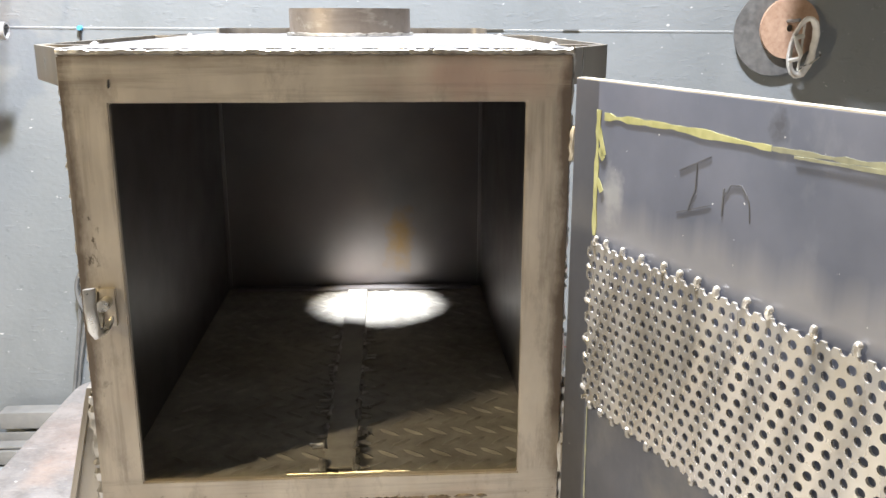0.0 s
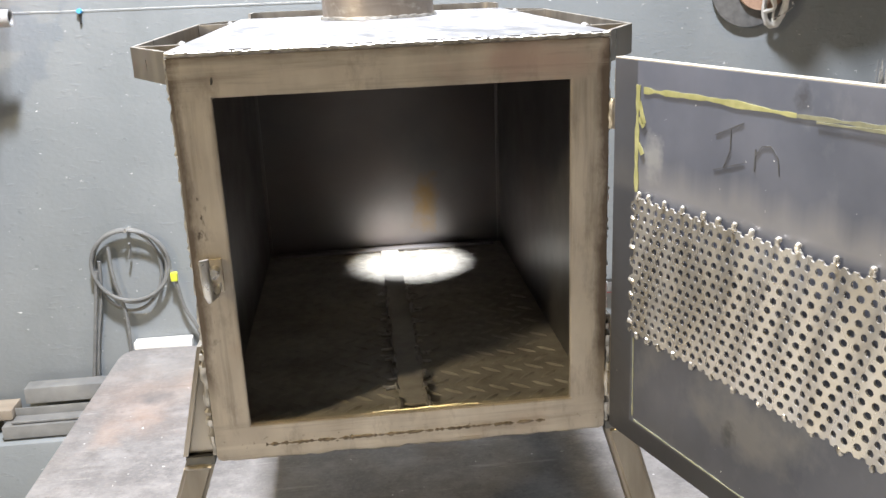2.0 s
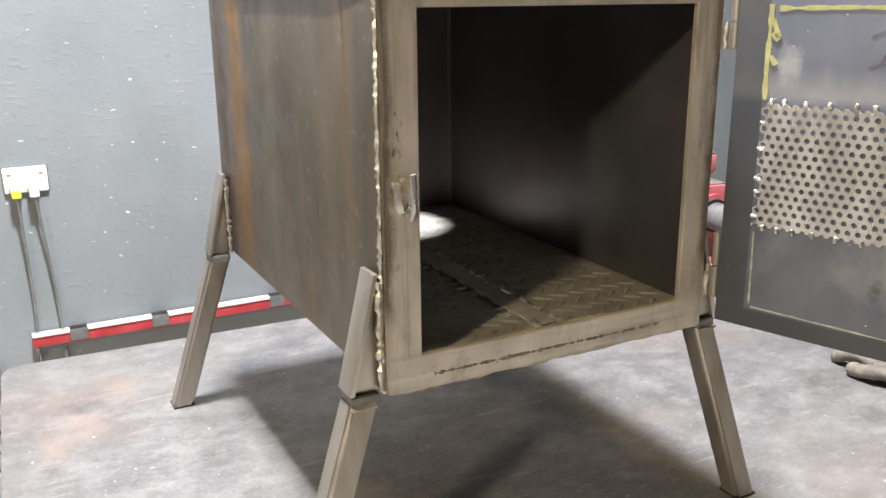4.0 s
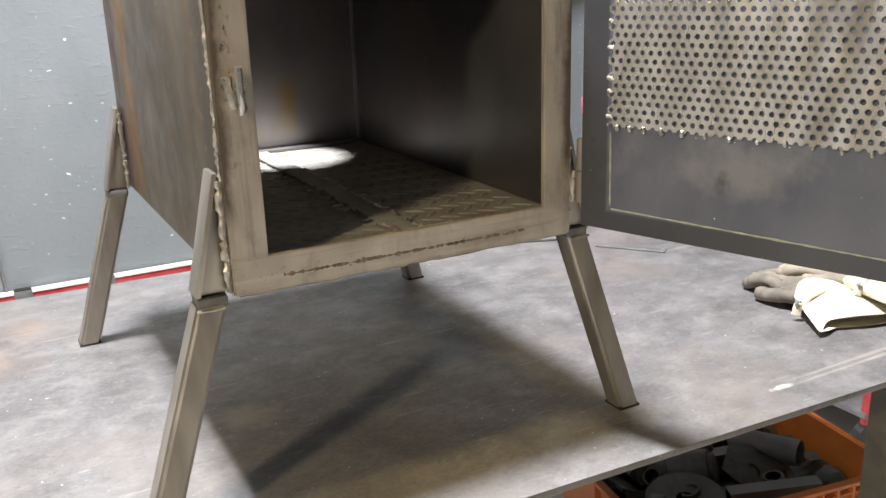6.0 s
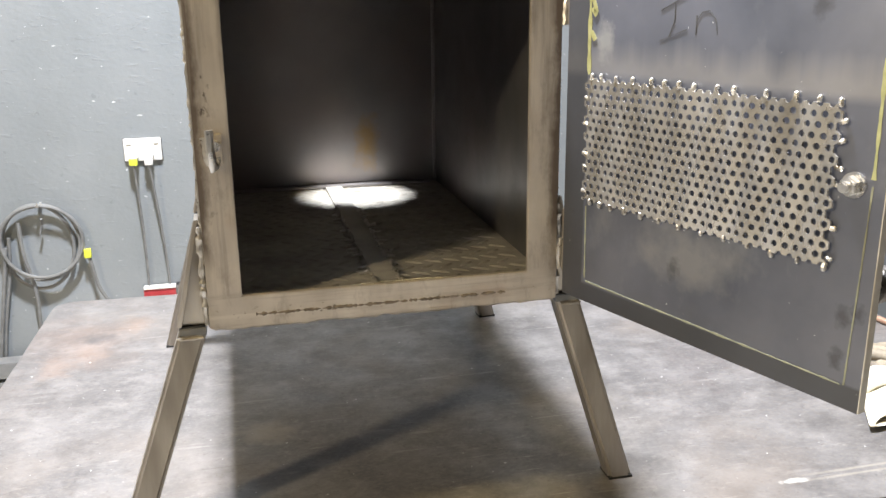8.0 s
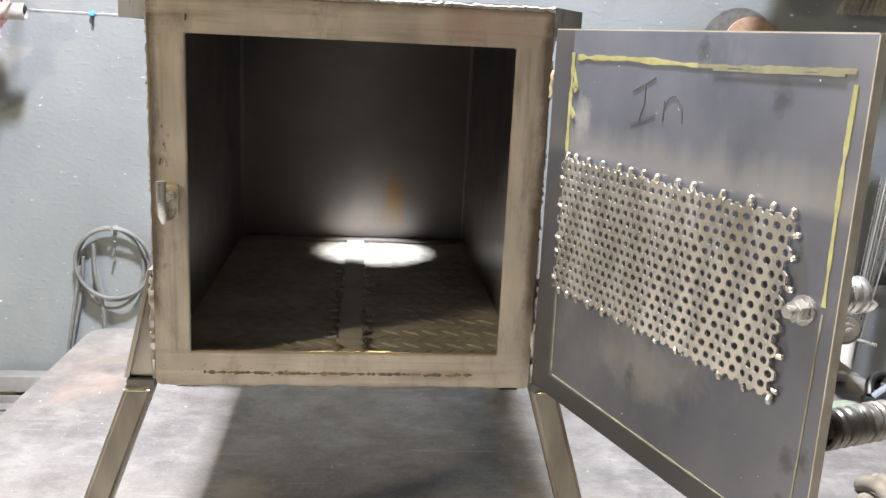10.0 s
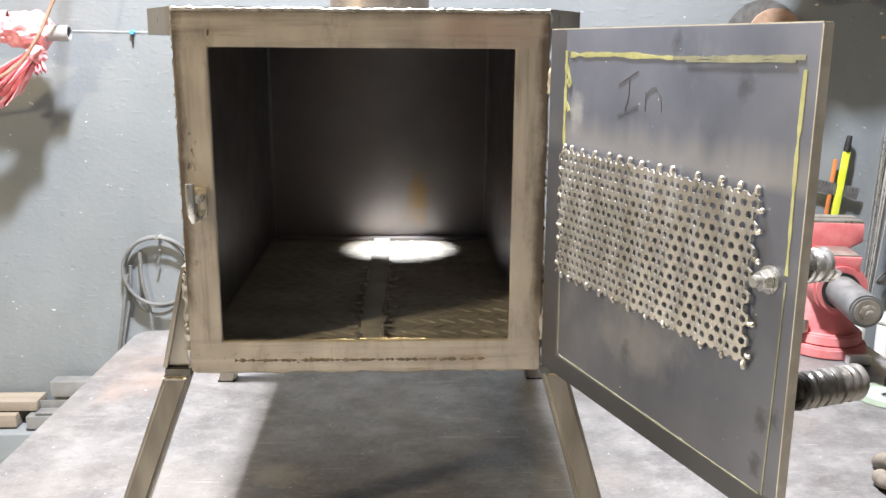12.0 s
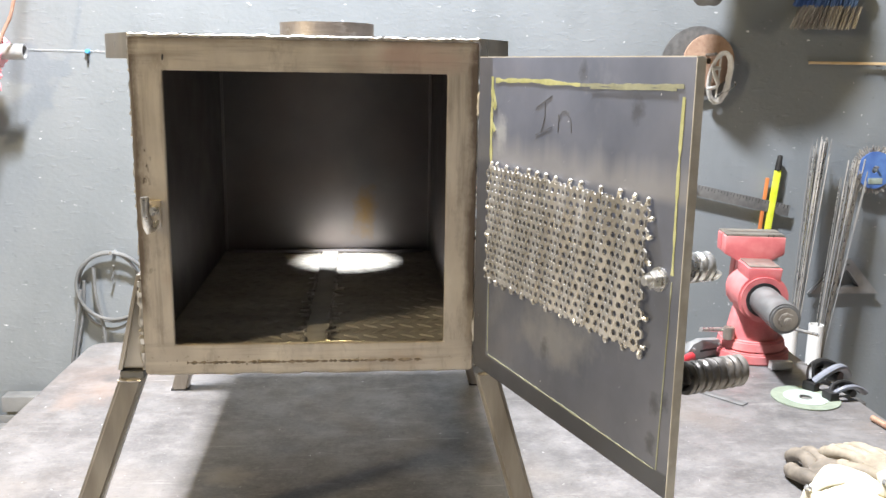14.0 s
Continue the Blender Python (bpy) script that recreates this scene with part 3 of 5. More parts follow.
    part("lower_lip", lumpy((-w + 0.004, 0.003, Z0 + 0.0005), (w - 0.004, 0.003, Z0 + 0.0005), 0.0030, 0.009, 0.30, 1, 62), FRAME, t)
    # inside ledge at the back and upright corner strips
    for s in (-1, 1):
        part("corner_strip", shaped(box, (s * 0.2085, DEEP - 0.010, (zf + Z1) / 2), (0.006, 0.008, Z1 - zf - 0.01), 0.001), INNER, t)
    part("back_ledge", shaped(box, (0, DEEP - 0.020, zf + 0.0035), (0.39, 0.020, 0.004), 0.001), INNER, t)
    # side warming rails: flat bars bent round, with a cross bar
    for s in (-1, 1):
        pts = [(0.222, 0.012), (0.272, 0.100), (0.272, 0.560), (0.222, 0.640)]
        pts = [(s * x, y) for x, y in pts]
        part("rail_bar", flat_bar(pts, 0.004, Z1 - 0.026, Z1 + 0.006), LEG, t, "flat steel rail along the top edge")
        part("cross_bar", shaped(box, (s * 0.245, 0.103, Z1 - 0.008), (0.048, 0.005, 0.028), 0.0008), LEG, t)
        part("cross_bar", shaped(box, (s * 0.245, 0.530, Z1 - 0.008), (0.048, 0.005, 0.028), 0.0008), LEG, t)
        for y in (0.104, 0.53):
            part("tack_weld", lumpy((s * 0.223, y - 0.004, Z1 + 0.004), (s * 0.223, y + 0.012, Z1 + 0.004), 0.004, 0.004, 0.4, 1, 9), BEAD, t)
    pts = [(-0.205, DEEP - 0.004), (-0.205, 0.700)] + [(-0.185 - 0.02 * math.cos(radians(a)), 0.700 + 0.02 * math.sin(radians(a))) for a in (30, 60)] + [(-0.185, 0.720), (0.195, 0.720)]
    pts += [(0.195 + 0.02 * math.sin(radians(a)), 0.700 + 0.02 * math.cos(radians(a))) for a in (30, 60)] + [(0.215, 0.700), (0.215, DEEP - 0.004)]
    part("back_rail", flat_bar(pts, 0.004, Z1 - 0.020, Z1 + 0.014), LEG, t, "flat steel rail with rounded ends")
    # legs and their sockets
    for s in (-1, 1):
        for f in (0, 1):
            y0, sign = (0.012, -1) if f == 0 else (0.622, 1)
            spread = 0.094 if s < 0 and f == 0 else 0.0755
            bm = bmesh.new()
            prism(bm, [(s * 0.2225, 1.302 - 0.9), (s * 0.2255, 1.302 - 0.9), (s * 0.2560, 1.174 - 0.9), (s * 0.2225, 1.174 - 0.9)], "y", y0 + 0.006, y0 + 0.029, 0.001)
            prism(bm, [(s * 0.2235, 1.306 - 0.9), (s * 0.2290, 1.306 - 0.9), (s * 0.2600, 1.1735 - 0.9), (s * 0.2540, 1.1735 - 0.9)], "y", y0, y0 + 0.035, 0.0012)
            part("socket", bm, LEG, t, "tapered steel leg socket welded to the corner")
            bm = bmesh.new()
            tmp = bmesh.new()
            bmesh.ops.create_cube(tmp, size=1)
            bmesh.ops.scale(tmp, vec=(0.034, 0.034, 0.262), verts=tmp.verts)
            bmesh.ops.bevel(tmp, geom=[e for e in tmp.edges if abs(e.verts[0].co.z - e.verts[1].co.z) > 0.1], offset=0.005, segments=3, affect="EDGES")
            for v in tmp.verts:
                k = (0.131 - v.co.z) / 0.262
                v.co.x += s * (0.2425 + spread * k)
                v.co.y += y0 + 0.0175 + sign * 0.030 * k
                v.co.z += 0.131 + 0.0005
            join(bm, tmp)
            part("leg", bm, LEG, t, "square steel tube leg")
            # A thin black plate, slightly wider than the tube, ends the leg.
            part("foot", shaped(box, (s * (0.2420 + spread), y0 + 0.0175 + sign * 0.0298, 0.0022), (0.0346, 0.0346, 0.0036), 0.0008), BLACK, t, "thin black plate at the bottom of the leg")
            part("collar", shaped(box, (s * 0.2415, y0 + 0.0175 + sign * 0.0003, 0.2662), (0.0325, 0.0335, 0.011), 0.002), GREY, t)
            part("joint_gap", shaped(box, (s * 0.2415, y0 + 0.0175, 0.2722), (0.0300, 0.0310, 0.0024), 0.0), BLACK, t, "dark gap above the leg collar")
            part("collar_bead", lumpy((s * 0.2300, y0 - 0.0010 if f == 0 else y0 + 0.036, 0.2590), (s * 0.2600, y0 - 0.0010 if f == 0 else y0 + 0.036, 0.2590), 0.0022, 0.004, 0.4, 1, 70 + f), LEG, t)
            part("weld_bead", lumpy((s * 0.224, y0 - 0.001, 1.175 - 0.9), (s * 0.224, y0 - 0.001, 1.298 - 0.9), 0.0036, 0.0048, 0.42, 1, 20 + f), BEAD, t)
    # latch keeper: a bent flat with its bolt
    lx, lz = -0.200, 1.392 - 0.9
    hook = [(lx - 0.002, -0.030, lz + 0.024), (lx - 0.002, -0.031, lz + 0.006), (lx - 0.001, -0.030, lz - 0.012), (lx + 0.001, -0.024, lz - 0.020), (lx + 0.003, -0.014, lz - 0.021), (lx + 0.004, -0.004, lz - 0.016), (lx + 0.004, 0.002, lz - 0.008)]
    part("latch_keeper", shaped(sweep, hook, 0.0060, 12, False, 0.03, 0.45), BRIGHT, t, "bent bright steel latch hook")
    part("weld_bead", lumpy((lx - 0.008, -0.004, lz + 0.012), (lx - 0.004, -0.006, lz - 0.020), 0.0046, 0.007, 0.4, 1, 44), BEAD, t)
    part("latch_bolt", shaped(rod, (lx + 0.004, 0.002, lz + 0.004), (lx + 0.004, -0.020, lz + 0.004), 0.0055, 12, None, 0.001), BRIGHT, t)
    part("latch_plate", shaped(box, (lx + 0.004, -0.002, lz - 0.002), (0.014, 0.005, 0.036), 0.002), FRAME, t)
    # hinges
    for z0, z1 in ((1.520, 1.583), (1.214, 1.296)):
        zm = (z0 + z1) / 2
        part("hinge", shaped(rod, (0.2285, -0.012, z0 - 0.9), (0.2285, -0.012, zm - 0.901), 0.0065, 14, None, 0.001), LEG, t, "welded steel barrel hinge")
        part("hinge", shaped(rod, (0.2285, -0.012, zm - 0.899), (0.2285, -0.012, z1 - 0.9), 0.0065, 14, None, 0.001), LEG, t, "welded steel barrel hinge")
        part("weld_bead", lumpy((0.222, -0.003, z0 - 0.9), (0.222, -0.003, zm - 0.9), 0.004, 0.006, 0.5, 1, 31), BEAD, t)
    return t


def flat_bar(pts, thick, z0, z1):
    """A flat bar stood on edge along a plan line."""
    bm = bmesh.new()
    pts = [Vector(p) for p in pts]
    cols = []
    for i, p in enumerate(pts):
        a = (p - pts[i - 1]).normalized() if i else None
        b = (pts[i + 1] - p).normalized() if i < len(pts) - 1 else None
        d = ((a or b) + (b or a)).normalized()
        n = Vector((-d.y, d.x)) * thick / 2 / max(0.4, d.dot(a or b))
        cols.append([bm.verts.new((*(p + k * n), z)) for k, z in ((-1, z0), (1, z0), (1, z1), (-1, z1))])
    for u, v in zip(cols, cols[1:]):
        for j in range(4):
            bm.faces.new((u[j], u[(j + 1) % 4], v[(j + 1) % 4], v[j]))
    bm.faces.new(cols[0][::-1])
    bm.faces.new(cols[-1])
    return bm


STOVE = stove()

# ---- stove door, built flat (x along the door from the hinge, y out of its outer face, z up) ----
DOOR_M = pose(0.229, -0.059, 0.0, 0, 0, math.degrees(math.atan2(-0.341, 0.116)))


def perforated(s0, s1, z0, z1, p=0.0110, r=0.0032, thick=0.002):
    """Sheet with staggered round holes, cut through the outer rows of holes."""
    bm = bmesh.new()
    rows = int(round((z1 - z0) / (p * 0.866)))
    dz = (z1 - z0) / rows
    big = p / math.sqrt(3)
    for j in range(rows + 1):
        off = p / 2 if j % 2 else 0
        n = int((s1 - s0 - off) / p)
        for i in range(n + 1):
            cx, cz = s0 + off + i * p, z0 + j * dz
            for k in range(12):
                a0, a1 = radians(k * 30), radians((k + 1) * 30)
                if (j == rows and k < 6) or (j == 0 and k >= 6):
                    continue

                def rim(a):
                    rr = (p / 2) / math.cos(min(abs((a % (math.pi / 3))), math.pi / 3 - (a % (math.pi / 3))))
                    return (cx + rr * math.cos(a), cz + rr * math.sin(a) * dz / (p * 0.866))

                q = [rim(a0), rim(a1), (cx + r * math.cos(a1), cz + r * math.sin(a1)), (cx + r * math.cos(a0), cz + r * math.sin(a0))]
                bm.faces.new([bm.verts.new((u, 0, v)) for u, v in q])
    bmesh.ops.remove_doubles(bm, verts=bm.verts, dist=0.0002)
    geom = bmesh.ops.extrude_face_region(bm, geom=bm.faces[:])
    bmesh.ops.translate(bm, vec=(0, -thick, 0), verts=[v for v in geom["geom"] if isinstance(v, bmesh.types.BMVert)])
    for v in bm.verts:
        # pulled out of flat by the welding, more so towards the free end
        far = min(1.0, max(0.0, (v.co.x - 0.10) / 0.14))
        u = v.co.x - 0.25 * (v.co.z - z0)
        v.co.y -= 0.0009 * (0.35 + far) * (1 + math.sin(u * 165)) + 0.0006 * noise.noise(Vector((v.co.x * 18, 0, v.co.z * 9)))
    return bm


def stroke(bm, pts, width, y, wob=0.25, seed=0):
    """A hand-drawn line lying on the door."""
    rng = random.Random(seed)
    line = []
    for (a, b), (c, d) in zip(pts, pts[1:]):
        n = max(2, int(math.hypot(c - a, d - b) / 0.008))
        line += [(a + (c - a) * i / n, b + (d - b) * i / n) for i in range(n)]
    line.append(pts[-1])
    cols = []
    for i, (u, v) in enumerate(line):
        p, q = line[max(0, i - 1)], line[min(len(line) - 1, i + 1)]
        d = Vector((q[0] - p[0], q[1] - p[1])).normalized()
        k = width / 2 * (1 + wob * rng.uniform(-1, 1))
        cols.append([bm.verts.new((u - d.y * k, y, v + d.x * k)), bm.verts.new((u + d.y * k, y, v - d.x * k))])
    for a, b in zip(cols, cols[1:]):
        bm.faces.new((a[0], a[1], b[1], b[0]))
    geom = bmesh.ops.extrude_face_region(bm, geom=bm.faces[:])
    bmesh.ops.translate(bm, vec=(0, 0.0004, 0), verts=[v for v in geom["geom"] if isinstance(v, bmesh.types.BMVert)])


def stove_door():
    """The door leaf with what is welded to it, as a part of the stove."""
    bm = shaped(box, (0.171, 0.005, 1.3915), (0.412, 0.010, 0.405), 0.0012)
    d = part("door", bm, DOOR, STOVE, "open door of blue-grey mill steel plate")
    d.matrix_local = Matrix.Translation(-BASE) @ DOOR_M
    part("bare_edge", shaped(box, (0.3773, 0.005, 1.3915), (0.0012, 0.0094, 0.404), 0.0), EDGE, d, "bare cut steel edge, brightened to look lit")
    part("bare_edge", shaped(box, (0.171, 0.005, 1.5943), (0.411, 0.0094, 0.0012), 0.0), EDGE, d, "bare cut steel edge, brightened to look lit")
    y = -0.0006
    part("perforated_plate", perforated(0.0095, 0.333, 1.3185, 1.4625), PERF, d, "bright perforated steel sheet").location.y = -0.0035
    rng = random.Random(3)

    def blob(s, z, a):
        bm = bmesh.new()
        size = rng.uniform(0.8, 1.15)
        v = (0.0036 * size * math.cos(a), 0.0036 * size * math.sin(a))
        sweep(bm, [(s - v[0] * 0.7, -0.0035, z - v[1] * 0.7), (s - v[0] * 0.5, -0.0045, z - v[1] * 0.5), (s, -0.0050, z), (s + v[0] * 0.6, -0.0042, z + v[1] * 0.6)], 0.0024 * size, 8, False, 0.15)
        for w in bmesh.ops.create_uvsphere(bm, u_segments=10, v_segments=6, radius=0.0026 * size)["verts"]:
            w.co += Vector((s + v[0] * 0.6, -0.0040, z + v[1] * 0.6))
        part("tack_weld", bm, BEAD if z < 1.32 else PERF, d)

    for s in (0.014, 0.029, 0.053, 0.079, 0.107, 0.126, 0.146, 0.166, 0.195, 0.216, 0.253, 0.285, 0.309, 0.330):
        blob(s, 1.4645 + rng.uniform(-1, 1) * 0.001, radians(90 + rng.uniform(-12, 12)))
    for s in (0.017, 0.034, 0.052, 0.075, 0.101, 0.128, 0.157, 0.188, 0.217, 0.246, 0.274, 0.303, 0.331):
        blob(s, 1.3175 + rng.uniform(-1, 1) * 0.001, radians(-90 + rng.uniform(-12, 12)))
    for z in (1.448, 1.431, 1.408, 1.393, 1.354, 1.326):
        blob(0.3345, z, radians(rng.uniform(-25, 25)))
    for z in (1.33, 1.36, 1.375, 1.41, 1.44):
        blob(0.0065, z, radians(180))
    # marker lines and the word: bright yellow at the top and hinge side, rubbed faint elsewhere
    bold, faint = "yellow paint-marker line", "faint rubbed paint-marker line"
    for k, (pts, width, lift, wob, paint, label) in enumerate((
            ([(0.004, 1.466), (0.003, 1.50), (0.0035, 1.571)], 0.0055, 0.0, 0.45, YELLOW, bold),
            ([(0.012, 1.5665), (0.10, 1.568), (0.20, 1.566)], 0.0045, 0.0, 0.5, YELLOW, bold),
            ([(0.20, 1.5660), (0.364, 1.569)], 0.0034, 0.0, 0.5, FAINT, faint),
            ([(0.22, 1.5635), (0.355, 1.566)], 0.0022, 0.0005, 0.35, FAINT, faint),
            ([(0.365, 1.560), (0.364, 1.50), (0.3655, 1.402)], 0.0034, 0.0, 0.45, YELLOW, bold),
            ([(0.3655, 1.396), (0.364, 1.32), (0.361, 1.212)], 0.0015, 0.0, 0.5, FAINT, faint),
            ([(0.357, 1.2115), (0.20, 1.2135), (0.010, 1.2160)], 0.0017, 0.0, 0.6, FAINT, faint),
            ([(0.0075, 1.220), (0.006, 1.31)], 0.0022, 0.0, 0.6, FAINT, faint))):
        bm = bmesh.new()
        stroke(bm, pts, width, y - lift, wob, k + 1)
        part("marker_line", bm, paint, d, label)
    for s, z0, z1, k in ((0.010, 1.555, 1.535, 1), (0.010, 1.540, 1.532, 2), (0.009, 1.515, 1.505, 3)):
        bm = bmesh.new()
        stroke(bm, [(0.0065, z0), (s + 0.004, z1)], 0.005, y - 0.0005, 0.5, 10 + k)
        part("marker_smudge", bm, YELLOW, d, "yellow paint-marker smudge")
    bm = bmesh.new()
    stroke(bm, [(0.112, 1.5385), (0.145, 1.553)], 0.0007, y, 0.4, 20)
    stroke(bm, [(0.131, 1.546), (0.131, 1.528), (0.124, 1.512)], 0.0009, y, 0.4, 21)
    stroke(bm, [(0.112, 1.508), (0.148, 1.520)], 0.0007, y, 0.4, 22)
    part("letter", bm, INK, d, "letter I handwritten in black marker")
    bm = bmesh.new()
    stroke(bm, [(0.160, 1.534), (0.160, 1.515)], 0.0009, y, 0.4, 23)
    stroke(bm, [(0.160, 1.528), (0.167, 1.537), (0.177, 1.5385), (0.185, 1.530), (0.187, 1.516)], 0.0009, y, 0.4, 24)
    part("letter", bm, INK, d, "letter n handwritten in black marker")
    # latch bolt through the door, and the spring handle outside
    part("washer", shaped(rod, (0.349, 0, 1.395), (0.349, -0.003, 1.395), 0.0115, 24), BRIGHT, d)
    part("nut", shaped(rod, (0.349, -0.003, 1.395), (0.349, -0.012, 1.395), 0.0088, 6, None, 0.001), BRIGHT, d)
    part("bolt_end", shaped(rod, (0.349, -0.012, 1.395), (0.349, -0.019, 1.395), 0.0050, 14, None, 0.001), BRIGHT, d)
    part("spindle", shaped(rod, (0.349, 0.010, 1.400), (0.349, 0.060, 1.400), 0.0060, 12), LEG, d)
    coil = [(0.349 + 0.0110 * math.cos(a), 0.022 + a / (2 * math.pi) * 0.0092, 1.403 + 0.0110 * math.sin(a)) for a in (2 * math.pi * i / 18 for i in range(18 * 4))]
    part("tension_spring", shaped(sweep, coil, 0.0036, 8), BRIGHT, d, "bright tension spring on the spindle")
    part("handle_arm", shaped(box, (0.352, 0.018, 1.348), (0.018, 0.006, 0.125), 0.002), LEG, d)
    part("handle_core", shaped(rod, (0.355, 0.0212, 1.297), (0.355, 0.096, 1.297), 0.0075, 14), BLACK, d)
    coil = [(0.355 + 0.0125 * math.cos(a), 0.024 + a / (2 * math.pi) * 0.0088, 1.297 + 0.0125 * math.sin(a)) for a in (2 * math.pi * i / 18 for i in range(int(18 * 8.5)))]
    part("spring_grip", shaped(sweep, coil, 0.0036, 8), SPRING, d, "dark steel coiled spring handle grip")
    return d


stove_door()

# ---- on the wall, west of the stove ----
WIRE = plain("copper_wire", (0.40, 0.22, 0.15), (0.52, 0.32, 0.24), 60, (0.4, 0.6), 0.2)
PINK = plain("pink_plastic", (0.78, 0.25, 0.28), (0.88, 0.48, 0.49), 50, (0.35, 0.55), 0.0, 0.3)
BLUE = plain("blue_paint", (0.06, 0.12, 0.34), (0.10, 0.20, 0.46), 40, (0.4, 0.6))
LIME = plain("lime_paint", (0.55, 0.62, 0.03), (0.70, 0.75, 0.08), 40, (0.4, 0.55))
BROWN = plain("brown_abrasive", (0.30, 0.19, 0.13), (0.42, 0.29, 0.21), 90, (0.7, 0.9), 0.0, 0.5)
MINT = plain("mint_abrasive", (0.150, 0.180, 0.135), (0.215, 0.245, 0.190), 140, (0.7, 0.9), 0.0, 0.5)
PAPER = plain("paper_label", (0.245, 0.300, 0.265), (0.315, 0.370, 0.330), 60, (0.6, 0.8))
WOOD = plain("old_wood", (0.20, 0.165, 0.13), (0.31, 0.265, 0.21), 30, (0.5, 0.75), 0.0, 0.3, (0.1, 1, 1))
GALV = plain("galvanised", (0.22, 0.225, 0.225), (0.32, 0.32, 0.316), 25, (0.35, 0.55), 0.4)
BRISTLE = plain("bristle", (0.25, 0.235, 0.215), (0.42, 0.40, 0.37), 90, (0.5, 0.7), 0.2)
CLAMP = plain("blue_grey_plastic", (0.15, 0.16, 0.19), (0.22, 0.23, 0.26), 40, (0.4, 0.6))
ROD = plain("filler_rod", (0.42, 0.40, 0.375), (0.62, 0.60, 0.57), 60, (0.35, 0.5), 0.5)
DIRTY = plain("oily_scrap", (0.06, 0.058, 0.055), (0.17, 0.165, 0.155), 35, (0.3, 0.55), 0.5)


def wall_socket():
    t = thing("wall_socket", pose(-0.467, WALL_Y, 1.085), "white double power socket with two plugs in it", "power socket")
    part("plate", shaped(box, (0, -0.006, 0), (0.117, 0.012, 0.073), 0.004), WHITE, t)
    part("surround", shaped(box, (0, -0.0012, -0.001), (0.122, 0.0024, 0.078), 0.001), GREY, t)
    for x in (-0.042, 0.042):
        part("switch", shaped(box, (x, -0.0135, 0.024), (0.014, 0.005, 0.010), 0.0015), WHITE, t)


def power_lead(x0, x1, colour, label, z_end):
    z0 = 1.060
    t = thing("power_lead", pose(x0, WALL_Y - 0.014, z0), label, "power lead", "leads in the wall socket")
    part("plug", shaped(rod, (0, 0, 0.008), (0, -0.030, 0.004), 0.017, 16, 0.014, 0.003), WHITE, t)
    bm = bmesh.new()
    box(bm, (0, -0.026, -0.010), (0.026, 0.018, 0.022), 0.004)
    part("plug_cap", bm, colour, t)
    pts = []
    for i in range(25):
        k = i / 24
        pts.append(((x1 - x0) * k + 0.012 * math.sin(k * 3.1), -0.026 + 0.024 * math.sin(k * 2.6), -0.016 - (z0 - z_end) * k))
    part("flex", shaped(sweep, pts, 0.0042, 8), CABLE, t, "dark grey flex")


def cable_coil():
    t = thing("cable_coil", pose(-0.80, WALL_Y, 0.922), "grey cable hung in loose loops over a wall hook", "cable")
    bm = bmesh.new()
    rod(bm, (0, 0.0, 0.0), (0, -0.055, 0.006), 0.006, 10)
    part("hook", bm, BRIGHT, t, "bright steel wall hook")
    for k, (r, sq, dx, dy) in enumerate(((0.118, 1.06, -0.010, -0.030), (0.108, 1.30, -0.020, -0.020), (0.124, 0.96, -0.004, -0.040))):
        pts = [(dx + r * math.cos(a) * (1.0 if k else 1.02), dy + 0.006 * math.sin(2 * a + k), -r * sq + 0.004 + r * sq * math.sin(a)) for a in (2 * math.pi * i / 44 for i in range(44))]
        part("loop", shaped(sweep, pts, 0.0060, 8, True), CABLE, t)
    tails = (((-0.116, -0.03, -0.13), (-0.13, -0.035, -0.22), (-0.155, -0.03, -0.36), (-0.185, -0.03, -0.53), (-0.20, -0.03, -0.60)),
             ((-0.07, -0.025, -0.05), (-0.065, -0.03, -0.16), (-0.045, -0.03, -0.27), (-0.045, -0.03, -0.40), (-0.06, -0.03, -0.52)),
             ((0.115, -0.03, -0.13), (0.135, -0.035, -0.19), (0.150, -0.03, -0.28), (0.185, -0.03, -0.36), (0.20, -0.03, -0.46)),
             ((-0.105, -0.02, -0.10), (-0.117, -0.02, -0.22), (-0.150, -0.02, -0.38), (-0.175, -0.02, -0.56)))
    for p in tails:
        part("tail", shaped(sweep, spline(p, 20), 0.0062, 8), CABLE, t)
    part("plug", shaped(box, (0.130, -0.036, -0.165), (0.022, 0.02, 0.03), 0.004), LIME, t, "yellow plug body")
    part("short_end", shaped(sweep, spline(((0.004, -0.04, -0.04), (0.002, -0.03, -0.06), (-0.008, -0.03, -0.095)), 8), 0.004, 8), CABLE, t)


def spline(pts, n):
    """A smooth line through points."""
    pts = [Vector(p) for p in pts]
    pts = [2 * pts[0] - pts[1]] + pts + [2 * pts[-1] - pts[-2]]
    out, m = [], len(pts) - 3
    for i in range(n + 1):
        u = i / n * m
        j = min(int(u), m - 1)
        f = u - j
        a, b, c, d = pts[j:j + 4]
        out.append(0.5 * (2 * b + (c - a) * f + (2 * a - 5 * b + 4 * c - d) * f * f + (3 * b - a - 3 * c + d) * f ** 3))
    return out


